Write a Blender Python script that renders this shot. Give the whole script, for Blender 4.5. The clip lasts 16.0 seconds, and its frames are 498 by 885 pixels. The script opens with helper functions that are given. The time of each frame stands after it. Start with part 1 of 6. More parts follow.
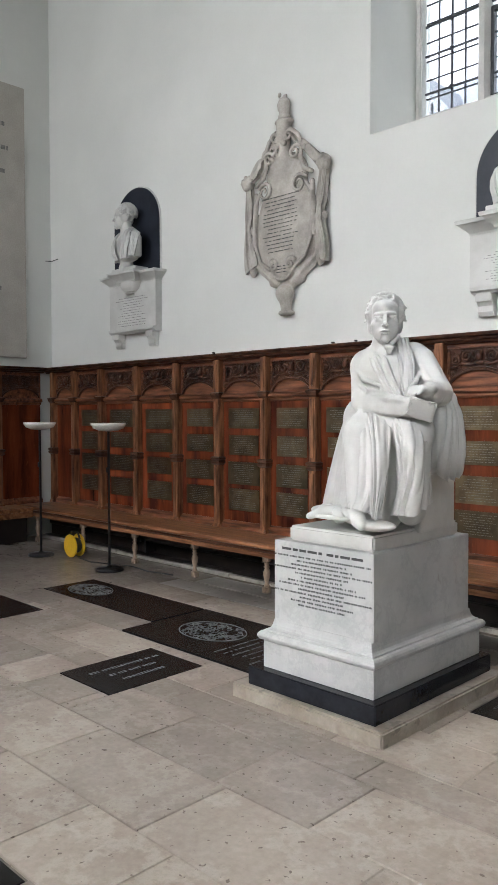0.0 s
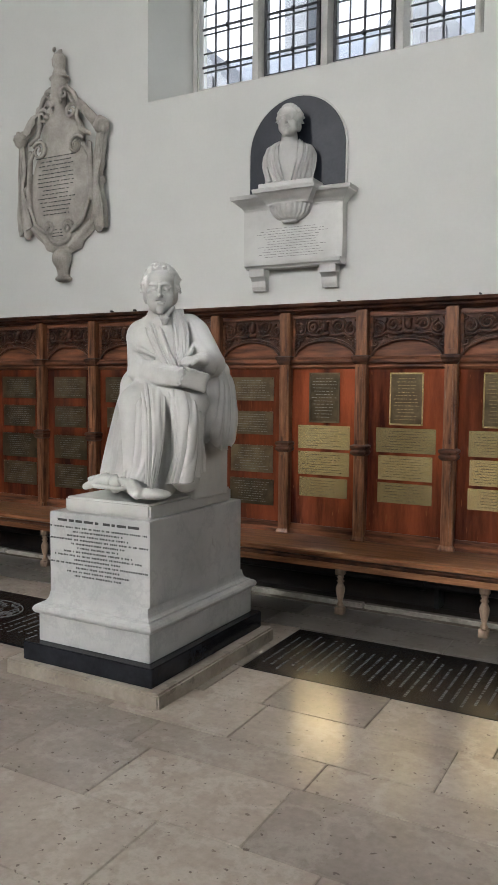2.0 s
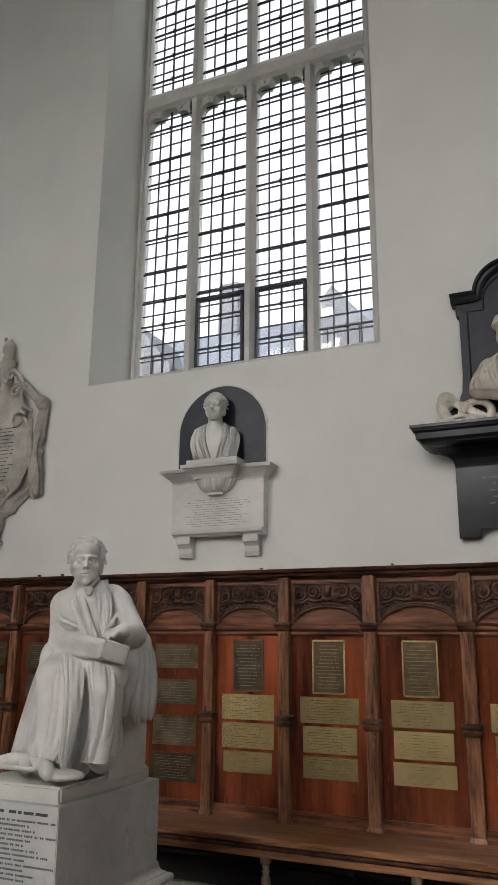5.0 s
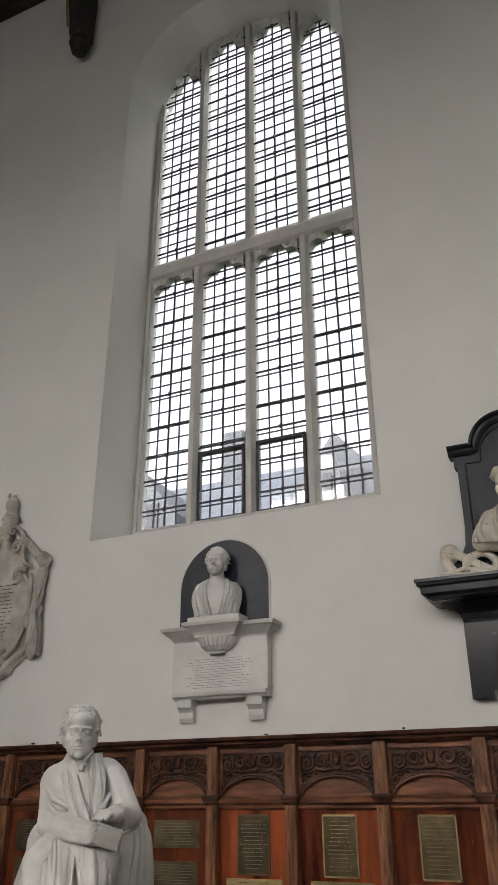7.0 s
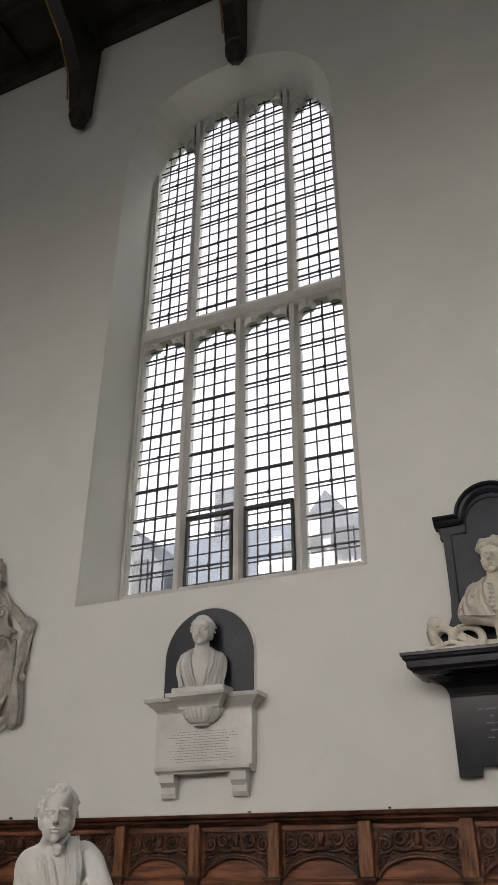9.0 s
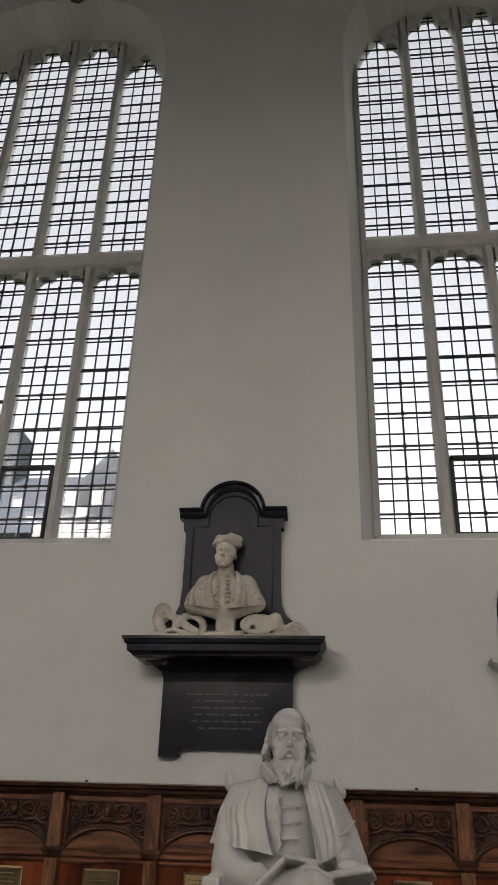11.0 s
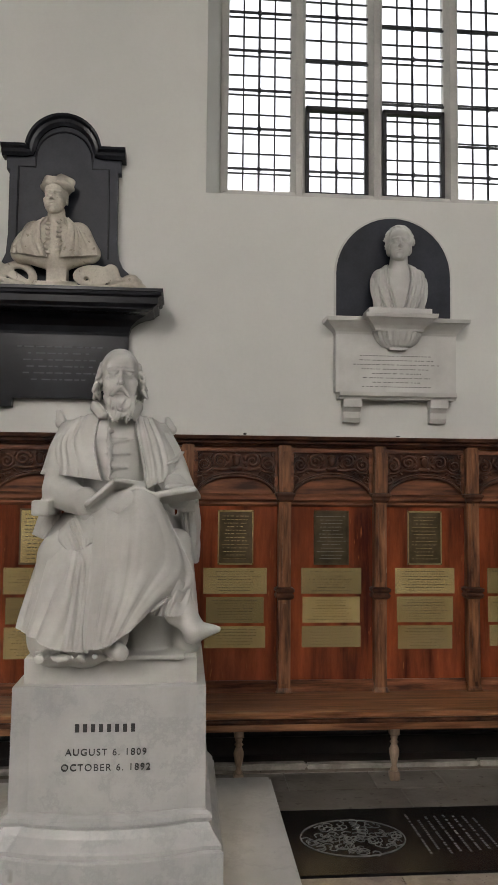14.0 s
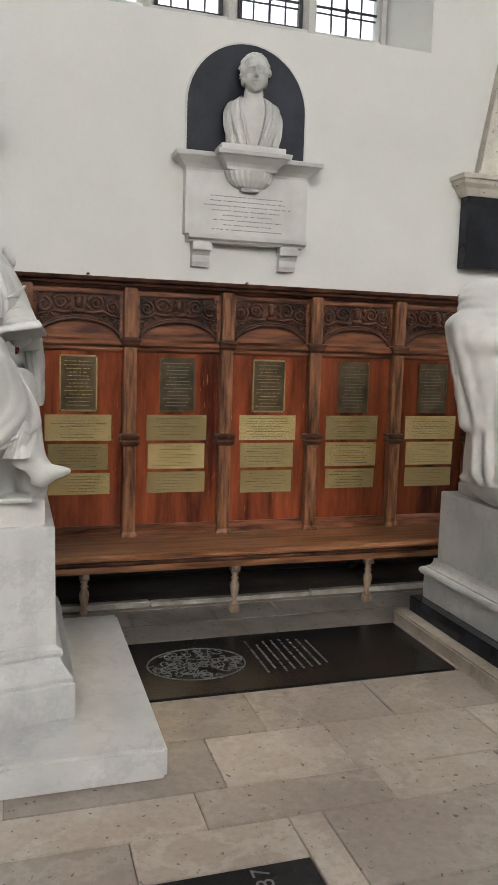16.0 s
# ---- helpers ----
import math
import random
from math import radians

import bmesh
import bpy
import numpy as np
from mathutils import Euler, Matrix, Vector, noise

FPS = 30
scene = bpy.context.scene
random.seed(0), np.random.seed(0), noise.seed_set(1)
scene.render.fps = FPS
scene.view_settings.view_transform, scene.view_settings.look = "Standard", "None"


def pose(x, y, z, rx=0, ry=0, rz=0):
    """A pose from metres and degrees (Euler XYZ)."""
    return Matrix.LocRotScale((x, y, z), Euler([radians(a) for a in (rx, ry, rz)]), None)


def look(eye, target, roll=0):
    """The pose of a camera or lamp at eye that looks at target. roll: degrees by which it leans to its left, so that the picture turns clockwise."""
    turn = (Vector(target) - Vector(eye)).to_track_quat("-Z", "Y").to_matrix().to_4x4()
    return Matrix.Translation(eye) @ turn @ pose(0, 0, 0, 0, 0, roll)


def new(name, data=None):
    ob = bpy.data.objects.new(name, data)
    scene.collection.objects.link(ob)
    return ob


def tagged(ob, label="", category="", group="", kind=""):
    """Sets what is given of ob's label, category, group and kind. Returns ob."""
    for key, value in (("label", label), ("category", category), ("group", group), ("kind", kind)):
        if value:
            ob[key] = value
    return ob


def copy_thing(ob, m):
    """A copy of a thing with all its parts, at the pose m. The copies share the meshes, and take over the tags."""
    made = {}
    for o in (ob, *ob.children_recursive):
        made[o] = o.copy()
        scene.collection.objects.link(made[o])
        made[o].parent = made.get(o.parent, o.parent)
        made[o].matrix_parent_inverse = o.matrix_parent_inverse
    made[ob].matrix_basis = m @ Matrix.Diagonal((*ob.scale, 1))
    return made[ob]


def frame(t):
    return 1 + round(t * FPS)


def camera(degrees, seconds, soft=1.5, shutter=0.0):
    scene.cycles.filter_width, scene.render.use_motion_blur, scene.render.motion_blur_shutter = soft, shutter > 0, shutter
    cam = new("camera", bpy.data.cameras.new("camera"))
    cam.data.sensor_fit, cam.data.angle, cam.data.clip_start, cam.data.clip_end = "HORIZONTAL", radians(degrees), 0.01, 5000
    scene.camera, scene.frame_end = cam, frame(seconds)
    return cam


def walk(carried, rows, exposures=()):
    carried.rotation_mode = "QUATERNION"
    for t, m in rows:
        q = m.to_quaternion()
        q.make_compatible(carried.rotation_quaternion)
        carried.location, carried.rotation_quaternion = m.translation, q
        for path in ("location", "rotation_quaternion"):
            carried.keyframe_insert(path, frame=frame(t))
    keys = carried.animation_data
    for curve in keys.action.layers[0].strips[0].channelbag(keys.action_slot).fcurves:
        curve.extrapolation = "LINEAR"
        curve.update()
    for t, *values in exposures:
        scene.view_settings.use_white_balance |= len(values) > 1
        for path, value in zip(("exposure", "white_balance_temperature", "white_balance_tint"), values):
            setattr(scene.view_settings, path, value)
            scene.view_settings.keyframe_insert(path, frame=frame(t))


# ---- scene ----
cam = camera(36.0, 16.0, soft=1.1)
PATH = [
    (0, (1.019, -5.142, 1.505), (-0.39, -3.724, 1.432), -0.1),
    (0.5, (1.029, -5.135, 1.52), (-0.239, -3.592, 1.405), 0.1),
    (1, (1.021, -5.131, 1.511), (-0.13, -3.501, 1.377), 0.4),
    (1.5, (1.027, -5.136, 1.502), (-0.025, -3.441, 1.355), 0.5),
    (2, (1.074, -5.139, 1.502), (0.112, -3.392, 1.354), 0.5),
    (2.5, (1.128, -5.164, 1.511), (0.24, -3.374, 1.417), 0.8),
    (3, (1.169, -5.195, 1.522), (0.331, -3.38, 1.536), 0.8),
    (3.5, (1.181, -5.216, 1.531), (0.369, -3.394, 1.672), 0.7),
    (4, (1.188, -5.241, 1.541), (0.388, -3.429, 1.815), 0.6),
    (4.5, (1.204, -5.268, 1.557), (0.409, -3.476, 1.956), 0.5),
    (5, (1.22, -5.288, 1.575), (0.43, -3.522, 2.081), 0.5),
    (7.5, (1.274, -5.288, 1.656), (0.532, -3.677, 2.581), -0.0),
    (8, (1.281, -5.296, 1.659), (0.553, -3.717, 2.648), 0.5),
    (8.2, (1.276, -5.29, 1.659), (0.552, -3.723, 2.67), 0.5),
    (10.3, (1.553, -5.461, 1.91), (1.04, -3.745, 2.8), 0.8),
    (10.5, (1.586, -5.445, 1.914), (1.157, -3.705, 2.802), 1.1),
    (11, (1.657, -5.407, 1.87), (1.428, -3.632, 2.764), 1.8),
    (11.5, (1.693, -5.349, 1.818), (1.625, -3.549, 2.687), 2.0),
    (12, (1.712, -5.292, 1.796), (1.747, -3.449, 2.573), 1.9),
    (12.5, (1.682, -5.255, 1.809), (1.806, -3.359, 2.433), 1.5),
    (13, (1.702, -5.204, 1.734), (1.855, -3.267, 2.207), 1.1),
    (13.5, (1.701, -5.169, 1.728), (1.865, -3.198, 2.025), 0.7),
    (14, (1.7, -5.129, 1.716), (1.865, -3.14, 1.846), 0.5),
    (14.5, (1.686, -5.102, 1.701), (1.852, -3.109, 1.703), 0.7),
    (15, (1.663, -5.087, 1.679), (1.87, -3.1, 1.585), 1.1),
    (15.5, (1.621, -5.055, 1.65), (1.969, -3.092, 1.482), 1.4),
    (16, (1.637, -5.03, 1.647), (2.226, -3.133, 1.413), 1.7),
]
EXPOSURES = [(0.0, 3.15, 6150, 10), (1.5, 2.72, 6300, 10), (3.5, 2.52, 6500, 11), (5.0, 2.18, 6650, 12), (8.0, 2.15, 6900, 13), (10.5, 1.75, 6950, 14), (11.5, 1.40, 7000, 14),
             (12.5, 1.55, 7000, 14), (13.5, 2.00, 6950, 13), (14.5, 2.19, 6850, 12), (16.0, 2.75, 6600, 11)]
walk(cam, [(t, look(eye, target, roll)) for t, eye, target, roll in PATH], EXPOSURES)

# ---- world and light ----
world = bpy.data.worlds.new("overcast_sky")
scene.world = world
world.use_nodes = True
wn = world.node_tree
sky = wn.nodes.new("ShaderNodeTexSky")
sky.sky_type = 'NISHITA'
sky.sun_disc = False
sky.sun_elevation, sky.sun_rotation = radians(38), radians(200)
sky.dust_density, sky.ozone_density = 4.0, 1.0
hue = wn.nodes.new("ShaderNodeHueSaturation")
hue.inputs["Saturation"].default_value = 0.20
wn.links.new(sky.outputs[0], hue.inputs["Color"])
wn.links.new(hue.outputs[0], wn.nodes["Background"].inputs[0])
wn.nodes["Background"].inputs[1].default_value = 0.15

sun = new("sun", bpy.data.lights.new("sun", 'SUN'))
sun.data.energy, sun.data.angle, sun.data.color = 0.5, radians(20), (1.0, 0.97, 0.92)
sun.matrix_world = look((0, -10, 20), (6, 2, 0))


def window_lamp(x, y, z, tx, ty, tz, w, h, power):
    la = new("daylight_lamp", bpy.data.lights.new("daylight_lamp", 'AREA'))
    la.data.shape, la.data.size, la.data.size_y = 'RECTANGLE', w, h
    la.data.energy, la.data.color = power, (0.97, 0.985, 1.0)
    la.data.spread = radians(150)
    la.matrix_world = look((x, y, z), (tx, ty, tz))


# daylight falling in through the tall windows of the opposite and end walls
for wx in (-5.2, -1.0, 3.2, 7.4):
    window_lamp(wx, -10.85, 6.9, wx, 0, 6.0, 1.4, 4.2, 11.0 if wx < -5 else 5.0)
window_lamp(9.85, -5.0, 6.5, 0, -4.6, 0.5, 2.2, 4.2, 1.75)

# added lamps, unseen above the court, brightening the reveals of the two tall windows
for wx in (-1.39, 3.13):
    window_lamp(wx, 3.4, 18.0, wx, 0.3, 6.5, 7.0, 2.0, 210.0)

# ---- materials ----
def surface(name, c1, c2, scale=3.0, rough=0.5, metal=0.0, bump=0.0, fine=60.0, dist=0.01, stretch=(1, 1, 1),
            veins=None, vary=0.0, speck=None, rough2=None, detail=6.0, spec=0.5, grain=0.8):
    m = bpy.data.materials.new(name)
    m.use_nodes = True
    nt = m.node_tree
    b = nt.nodes["Principled BSDF"]
    b.inputs["Roughness"].default_value = rough
    b.inputs["Metallic"].default_value = metal
    b.inputs["Specular IOR Level"].default_value = spec
    geo = nt.nodes.new("ShaderNodeNewGeometry")
    mp = nt.nodes.new("ShaderNodeMapping")
    mp.inputs["Scale"].default_value = stretch
    nt.links.new(geo.outputs["Position"], mp.inputs["Vector"])

    def nz(s, det=detail, ro=0.6):
        n = nt.nodes.new("ShaderNodeTexNoise")
        n.inputs["Scale"].default_value = s
        n.inputs["Detail"].default_value = det
        n.inputs["Roughness"].default_value = ro
        nt.links.new(mp.outputs[0], n.inputs["Vector"])
        return n

    def mix(fac, a, bcol, mode='MIX'):
        x = nt.nodes.new("ShaderNodeMix")
        x.data_type, x.blend_type = 'RGBA', mode
        for sock, v in ((x.inputs[0], fac), (x.inputs[6], a), (x.inputs[7], bcol)):
            if hasattr(v, "is_linked"):
                nt.links.new(v, sock)
            else:
                sock.default_value = v
        return x.outputs[2]

    def ramp(v, p0, p1, a=(0, 0, 0, 1), c=(1, 1, 1, 1)):
        r = nt.nodes.new("ShaderNodeValToRGB")
        r.color_ramp.elements[0].position, r.color_ramp.elements[1].position = p0, p1
        r.color_ramp.elements[0].color, r.color_ramp.elements[1].color = a, c
        nt.links.new(v, r.inputs[0])
        return r.outputs[0]

    big, small = nz(scale), nz(fine, 4.0)
    col = ramp(big.outputs[0], 0.34, 0.66, (*c1, 1), (*c2, 1))
    grit = ramp(small.outputs[0], 0.3, 0.7, (0.86, 0.86, 0.86, 1), (1.08, 1.08, 1.08, 1))
    col = mix(grain, col, grit, 'MULTIPLY')
    if veins:
        v = nz(veins[1], 8.0, 0.7)
        band = nt.nodes.new("ShaderNodeMath")
        band.operation = 'SUBTRACT'
        band.inputs[1].default_value = 0.5
        nt.links.new(v.outputs[0], band.inputs[0])
        ab = nt.nodes.new("ShaderNodeMath")
        ab.operation = 'ABSOLUTE'
        nt.links.new(band.outputs[0], ab.inputs[0])
        col = mix(ramp(ab.outputs[0], 0.0, veins[2], (veins[3],) * 3 + (1,), (0, 0, 0, 1)), col, (*veins[0], 1))
    if speck:
        s = nz(speck[1], 2.0, 0.5)
        col = mix(ramp(s.outputs[0], speck[2], speck[2] + 0.04), col, (*speck[0], 1))
    if vary:
        oi = nt.nodes.new("ShaderNodeObjectInfo")
        col = mix(1.0, col, ramp(oi.outputs["Random"], 0.0, 1.0, (1 - vary,) * 3 + (1,), (1 + vary, 1 + vary * 0.95, 1 + vary * 0.85, 1)), 'MULTIPLY')
    nt.links.new(col, b.inputs["Base Color"])
    if rough2 is not None:
        mr = nt.nodes.new("ShaderNodeMapRange")
        mr.inputs[3].default_value, mr.inputs[4].default_value = rough, rough2
        mr.inputs[1].default_value, mr.inputs[2].default_value = 0.35, 0.65
        nt.links.new(nz(scale * 1.7).outputs[0], mr.inputs[0])
        nt.links.new(mr.outputs[0], b.inputs["Roughness"])
    if bump:
        bp = nt.nodes.new("ShaderNodeBump")
        bp.inputs["Strength"].default_value, bp.inputs["Distance"].default_value = bump, dist
        ad = nt.nodes.new("ShaderNodeMath")
        nt.links.new(big.outputs[0], ad.inputs[0])
        nt.links.new(small.outputs[0], ad.inputs[1])
        nt.links.new(ad.outputs[0], bp.inputs["Height"])
        nt.links.new(bp.outputs[0], b.inputs["Normal"])
    return m


PLASTER = surface("limewash_plaster", (0.595, 0.60, 0.57), (0.655, 0.655, 0.62), 0.7, 0.85, bump=0.04, fine=40, dist=0.004, grain=0.12)
PLASTER_SIDE = PLASTER
STONE = surface("clunch_window_stone", (0.42, 0.42, 0.40), (0.52, 0.51, 0.48), 5.0, 0.8, bump=0.25, fine=90, dist=0.004)
MARBLE = surface("white_statuary_marble", (0.455, 0.45, 0.425), (0.57, 0.565, 0.535), 4.0, 0.42, bump=0.05, fine=120, dist=0.002,
                 veins=((0.54, 0.54, 0.53), 2.2, 0.03, 0.2), grain=0.2)
MARBLE_PLINTH = surface("veined_white_marble", (0.39, 0.395, 0.39), (0.53, 0.53, 0.515), 2.2, 0.36, bump=0.04, fine=80, dist=0.002,
                        veins=((0.30, 0.305, 0.31), 1.8, 0.03, 0.35), speck=((0.33, 0.32, 0.30), 7.0, 0.735), grain=0.2)
MARBLE_OLD = surface("aged_cream_marble", (0.46, 0.42, 0.35), (0.62, 0.58, 0.50), 6.0, 0.55, bump=0.15, fine=70, dist=0.003,
                     speck=((0.30, 0.27, 0.22), 26.0, 0.66))
MARBLE_GREY = surface("weathered_grey_marble", (0.31, 0.285, 0.25), (0.47, 0.44, 0.39), 7.0, 0.6, bump=0.2, fine=70, dist=0.004)
STEP_STONE = surface("worn_step_stone", (0.24, 0.20, 0.16), (0.37, 0.325, 0.27), 4.0, 0.6, bump=0.3, fine=40, dist=0.006,
                     speck=((0.22, 0.19, 0.16), 12.0, 0.64))
BLACK = surface("black_marble", (0.012, 0.013, 0.016), (0.022, 0.024, 0.03), 5.0, 0.22, bump=0.03, fine=60, dist=0.002, spec=0.22)
SLATE = surface("blue_grey_slate", (0.010, 0.012, 0.018), (0.024, 0.028, 0.040), 2.2, 0.36, bump=0.04, fine=60, dist=0.002, spec=0.18)
LEDGER = surface("black_ledger_stone", (0.006, 0.006, 0.007), (0.017, 0.0165, 0.0165), 5.0, 0.25, bump=0.08, fine=60, dist=0.003, spec=0.22)
CUT = surface("cut_lettering_stone", (0.065, 0.066, 0.066), (0.135, 0.134, 0.130), 14.0, 0.7, bump=0.3, fine=120, dist=0.004)
SLAB = surface("limestone_paving", (0.268, 0.226, 0.193), (0.345, 0.297, 0.254), 1.6, 0.20, bump=0.05, fine=30, dist=0.004,
               speck=((0.16, 0.13, 0.11), 33.0, 0.67), vary=0.22, veins=((0.40, 0.36, 0.31), 1.3, 0.035, 0.45))
# damp slabs by the wall, darkened further for the bench's shade
SLAB_DARK = surface("damp_and_shaded_paving", (0.125, 0.110, 0.098), (0.22, 0.198, 0.178), 3.0, 0.35, bump=0.15, fine=30, dist=0.006,
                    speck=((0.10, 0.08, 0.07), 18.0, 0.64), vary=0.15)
JOINT = surface("paving_joint_mortar", (0.13, 0.11, 0.09), (0.18, 0.155, 0.13), 9.0, 0.9, bump=0.4, fine=50)
OAK = surface("brown_oak", (0.045, 0.016, 0.009), (0.33, 0.150, 0.072), 5.0, 0.34, bump=0.2, fine=70, dist=0.003, stretch=(5, 5, 0.6),
              speck=((0.26, 0.17, 0.11), 12.0, 0.70), spec=0.3)
OAK_RAIL = surface("brown_oak_rail", (0.040, 0.014, 0.008), (0.28, 0.112, 0.056), 5.0, 0.32, bump=0.2, fine=70, dist=0.003, stretch=(0.6, 5, 5), spec=0.3)
OAK_DARK = surface("dark_carved_oak", (0.018, 0.007, 0.0045), (0.120, 0.050, 0.028), 9.0, 0.34, bump=0.2, fine=60, dist=0.004, spec=0.3)
OAK_BENCH = surface("worn_bench_oak", (0.09, 0.034, 0.016), (0.40, 0.19, 0.092), 4.0, 0.28, bump=0.2, fine=60, dist=0.003, stretch=(0.5, 6, 6), spec=0.35)
OAK_LEG = surface("pale_turned_oak", (0.20, 0.135, 0.092), (0.36, 0.26, 0.185), 9.0, 0.5, bump=0.2, fine=70, dist=0.003, stretch=(3, 3, 0.7))
PANEL = surface("red_mahogany_panel", (0.042, 0.010, 0.0065), (0.275, 0.066, 0.026), 1.5, 0.19, bump=0.08, fine=60, dist=0.002, stretch=(4, 4, 0.5),
                speck=((0.22, 0.070, 0.026), 16.0, 0.68), vary=0.38, spec=0.35)
BRASS = surface("engraved_brass", (0.66, 0.50, 0.23), (0.80, 0.63, 0.32), 5.0, 0.24, metal=0.75, bump=0.05, fine=160, dist=0.001, vary=0.30)
BRONZE = surface("dark_bronze_plate", (0.085, 0.064, 0.038), (0.17, 0.13, 0.075), 8.0, 0.36, metal=0.85, bump=0.15, fine=120, dist=0.001, vary=0.3)
ENGRAVE = surface("dark_engraving", (0.05, 0.038, 0.022), (0.09, 0.07, 0.04), 20.0, 0.6)
INK = surface("black_lettering", (0.035, 0.035, 0.035), (0.06, 0.06, 0.058), 20.0, 0.6)
FADED = surface("faded_grey_lettering", (0.13, 0.13, 0.125), (0.21, 0.205, 0.195), 30.0, 0.7)
GILT = surface("dull_gilt_lettering", (0.20, 0.19, 0.16), (0.30, 0.28, 0.22), 20.0, 0.5)
LEAD = surface("leaded_came", (0.018, 0.020, 0.026), (0.035, 0.038, 0.046), 20.0, 0.5, metal=0.3)
IRON = surface("black_iron", (0.010, 0.010, 0.012), (0.025, 0.025, 0.028), 20.0, 0.45, metal=0.3, bump=0.2)
CEILING = surface("dark_painted_boards", (0.010, 0.008, 0.008), (0.034, 0.026, 0.021), 4.0, 0.6, bump=0.2, fine=20)
GOLD = surface("gilded_rib", (0.30, 0.16, 0.06), (0.45, 0.26, 0.10), 8.0, 0.4, metal=0.5)
# near-black colour carries the deep shade under the benches
SHADOW_BOARD = surface("shade_dark_boarding", (0.010, 0.007, 0.006), (0.028, 0.018, 0.013), 4.0, 0.6, bump=0.2, fine=40)
KERB = surface("grey_stone_kerb", (0.20, 0.185, 0.165), (0.40, 0.37, 0.33), 7.0, 0.6, bump=0.35, fine=40)
LAMPGLASS = surface("opal_lamp_bowl", (0.74, 0.71, 0.66), (0.80, 0.77, 0.72), 8.0, 0.25)
YELLOW = surface("yellow_plastic", (0.72, 0.42, 0.02), (0.80, 0.50, 0.03), 9.0, 0.4)
RUBBER = surface("black_rubber", (0.012, 0.012, 0.012), (0.02, 0.02, 0.02), 9.0, 0.6)
TABLET = surface("pale_stone_tablet", (0.36, 0.335, 0.295), (0.43, 0.40, 0.355), 3.0, 0.6, bump=0.08, fine=60)
ASHLAR = surface("court_ashlar", (0.075, 0.082, 0.095), (0.11, 0.118, 0.132), 2.0, 0.8, bump=0.3, fine=12)
ROOFSLATE = surface("court_roof_slate", (0.055, 0.066, 0.085), (0.085, 0.098, 0.12), 4.0, 0.6, bump=0.4, fine=14)
GRASS = surface("court_lawn", (0.05, 0.08, 0.03), (0.08, 0.11, 0.045), 2.0, 0.9, bump=0.5, fine=30)

GLASS = bpy.data.materials.new("old_window_glass")
GLASS.use_nodes = True
_g = GLASS.node_tree.nodes["Principled BSDF"]
_g.inputs["Base Color"].default_value = (0.94, 0.97, 1.0, 1)
_g.inputs["Roughness"].default_value = 0.02
_g.inputs["Transmission Weight"].default_value = 1.0
_g.inputs["IOR"].default_value = 1.45


# ---- building helpers ----
def mesh_of(name, bm, mat, smooth=False):
    bmesh.ops.recalc_face_normals(bm, faces=bm.faces)
    me = bpy.data.meshes.new(name)
    bm.to_mesh(me)
    bm.free()
    me.materials.append(mat)
    if smooth:
        for p in me.polygons:
            p.use_smooth = True
    return me


def part(name, bm, mat, parent=None, label="", smooth=False):
    ob = new(name, mesh_of(name, bm, mat, smooth) if isinstance(bm, bmesh.types.BMesh) else bm)
    if parent is not None:
        ob.parent = parent
    if name.endswith("lettering"):
        ob["kind"] = "stuff"
    return tagged(ob, label)


def thing(name, label, category, group="", at=(0, 0, 0), kind=""):
    ob = new(name)
    ob.location = at
    ob.empty_display_size = 0.1
    return tagged(ob, label, category, group, kind)


def box(bm, x0, x1, y0, y1, z0, z1, bevel=0.0, m=None):
    vs = [bm.verts.new((x, y, z)) for x in (x0, x1) for y in (y0, y1) for z in (z0, z1)]
    fs = [bm.faces.new([vs[i] for i in q]) for q in ((0, 1, 3, 2), (4, 6, 7, 5), (0, 4, 5, 1), (2, 3, 7, 6), (0, 2, 6, 4), (1, 5, 7, 3))]
    if bevel:
        es = {e for f in fs for e in f.edges}
        r = bmesh.ops.bevel(bm, geom=list(es), offset=bevel, segments=2, affect='EDGES')
        vs = list({v for f in r["faces"] for v in f.verts} | {v for v in vs if v.is_valid})
    if m is not None:
        bmesh.ops.transform(bm, matrix=m, verts=[v for v in vs if v.is_valid])
    return bm


def boxed(*a, **k):
    return box(bmesh.new(), *a, **k)


def rings(bm, loops, cap=True, closed=True):
    """Skin a list of loops of points that have equal counts."""
    vs = [[bm.verts.new(p) for p in lp] for lp in loops]
    n = len(vs[0])
    for a, b in zip(vs, vs[1:]):
        for i in range(n if closed else n - 1):
            j = (i + 1) % n
            bm.faces.new((a[i], a[j], b[j], b[i]))
    if cap:
        bm.faces.new(vs[0][::-1])
        bm.faces.new(vs[-1])
    return bm


def rect_loft(bm, x0, x1, y0, y1, levels):
    """Stacked rectangles: (z, how far out)."""
    return rings(bm, [[(x0 - o, y0 - o, z), (x1 + o, y0 - o, z), (x1 + o, y1 + o, z), (x0 - o, y1 + o, z)] for z, o in levels])


def along_x(bm, prof, x0, x1):
    """A moulding: a profile of (y, z) drawn along x."""
    return rings(bm, [[(x, y, z) for y, z in prof] for x in (x0, x1)])


def prism(bm, outline, y0, y1):
    """An outline of (x, z) given thickness in y."""
    return rings(bm, [[(x, y, z) for x, z in outline] for y in (y0, y1)])


def lathe(bm, prof, cx, cy, seg=16, squash=1.0):
    return rings(bm, [[(cx + r * math.cos(a), cy + squash * r * math.sin(a), z) for a in (2 * math.pi * i / seg for i in range(seg))] for r, z in prof])


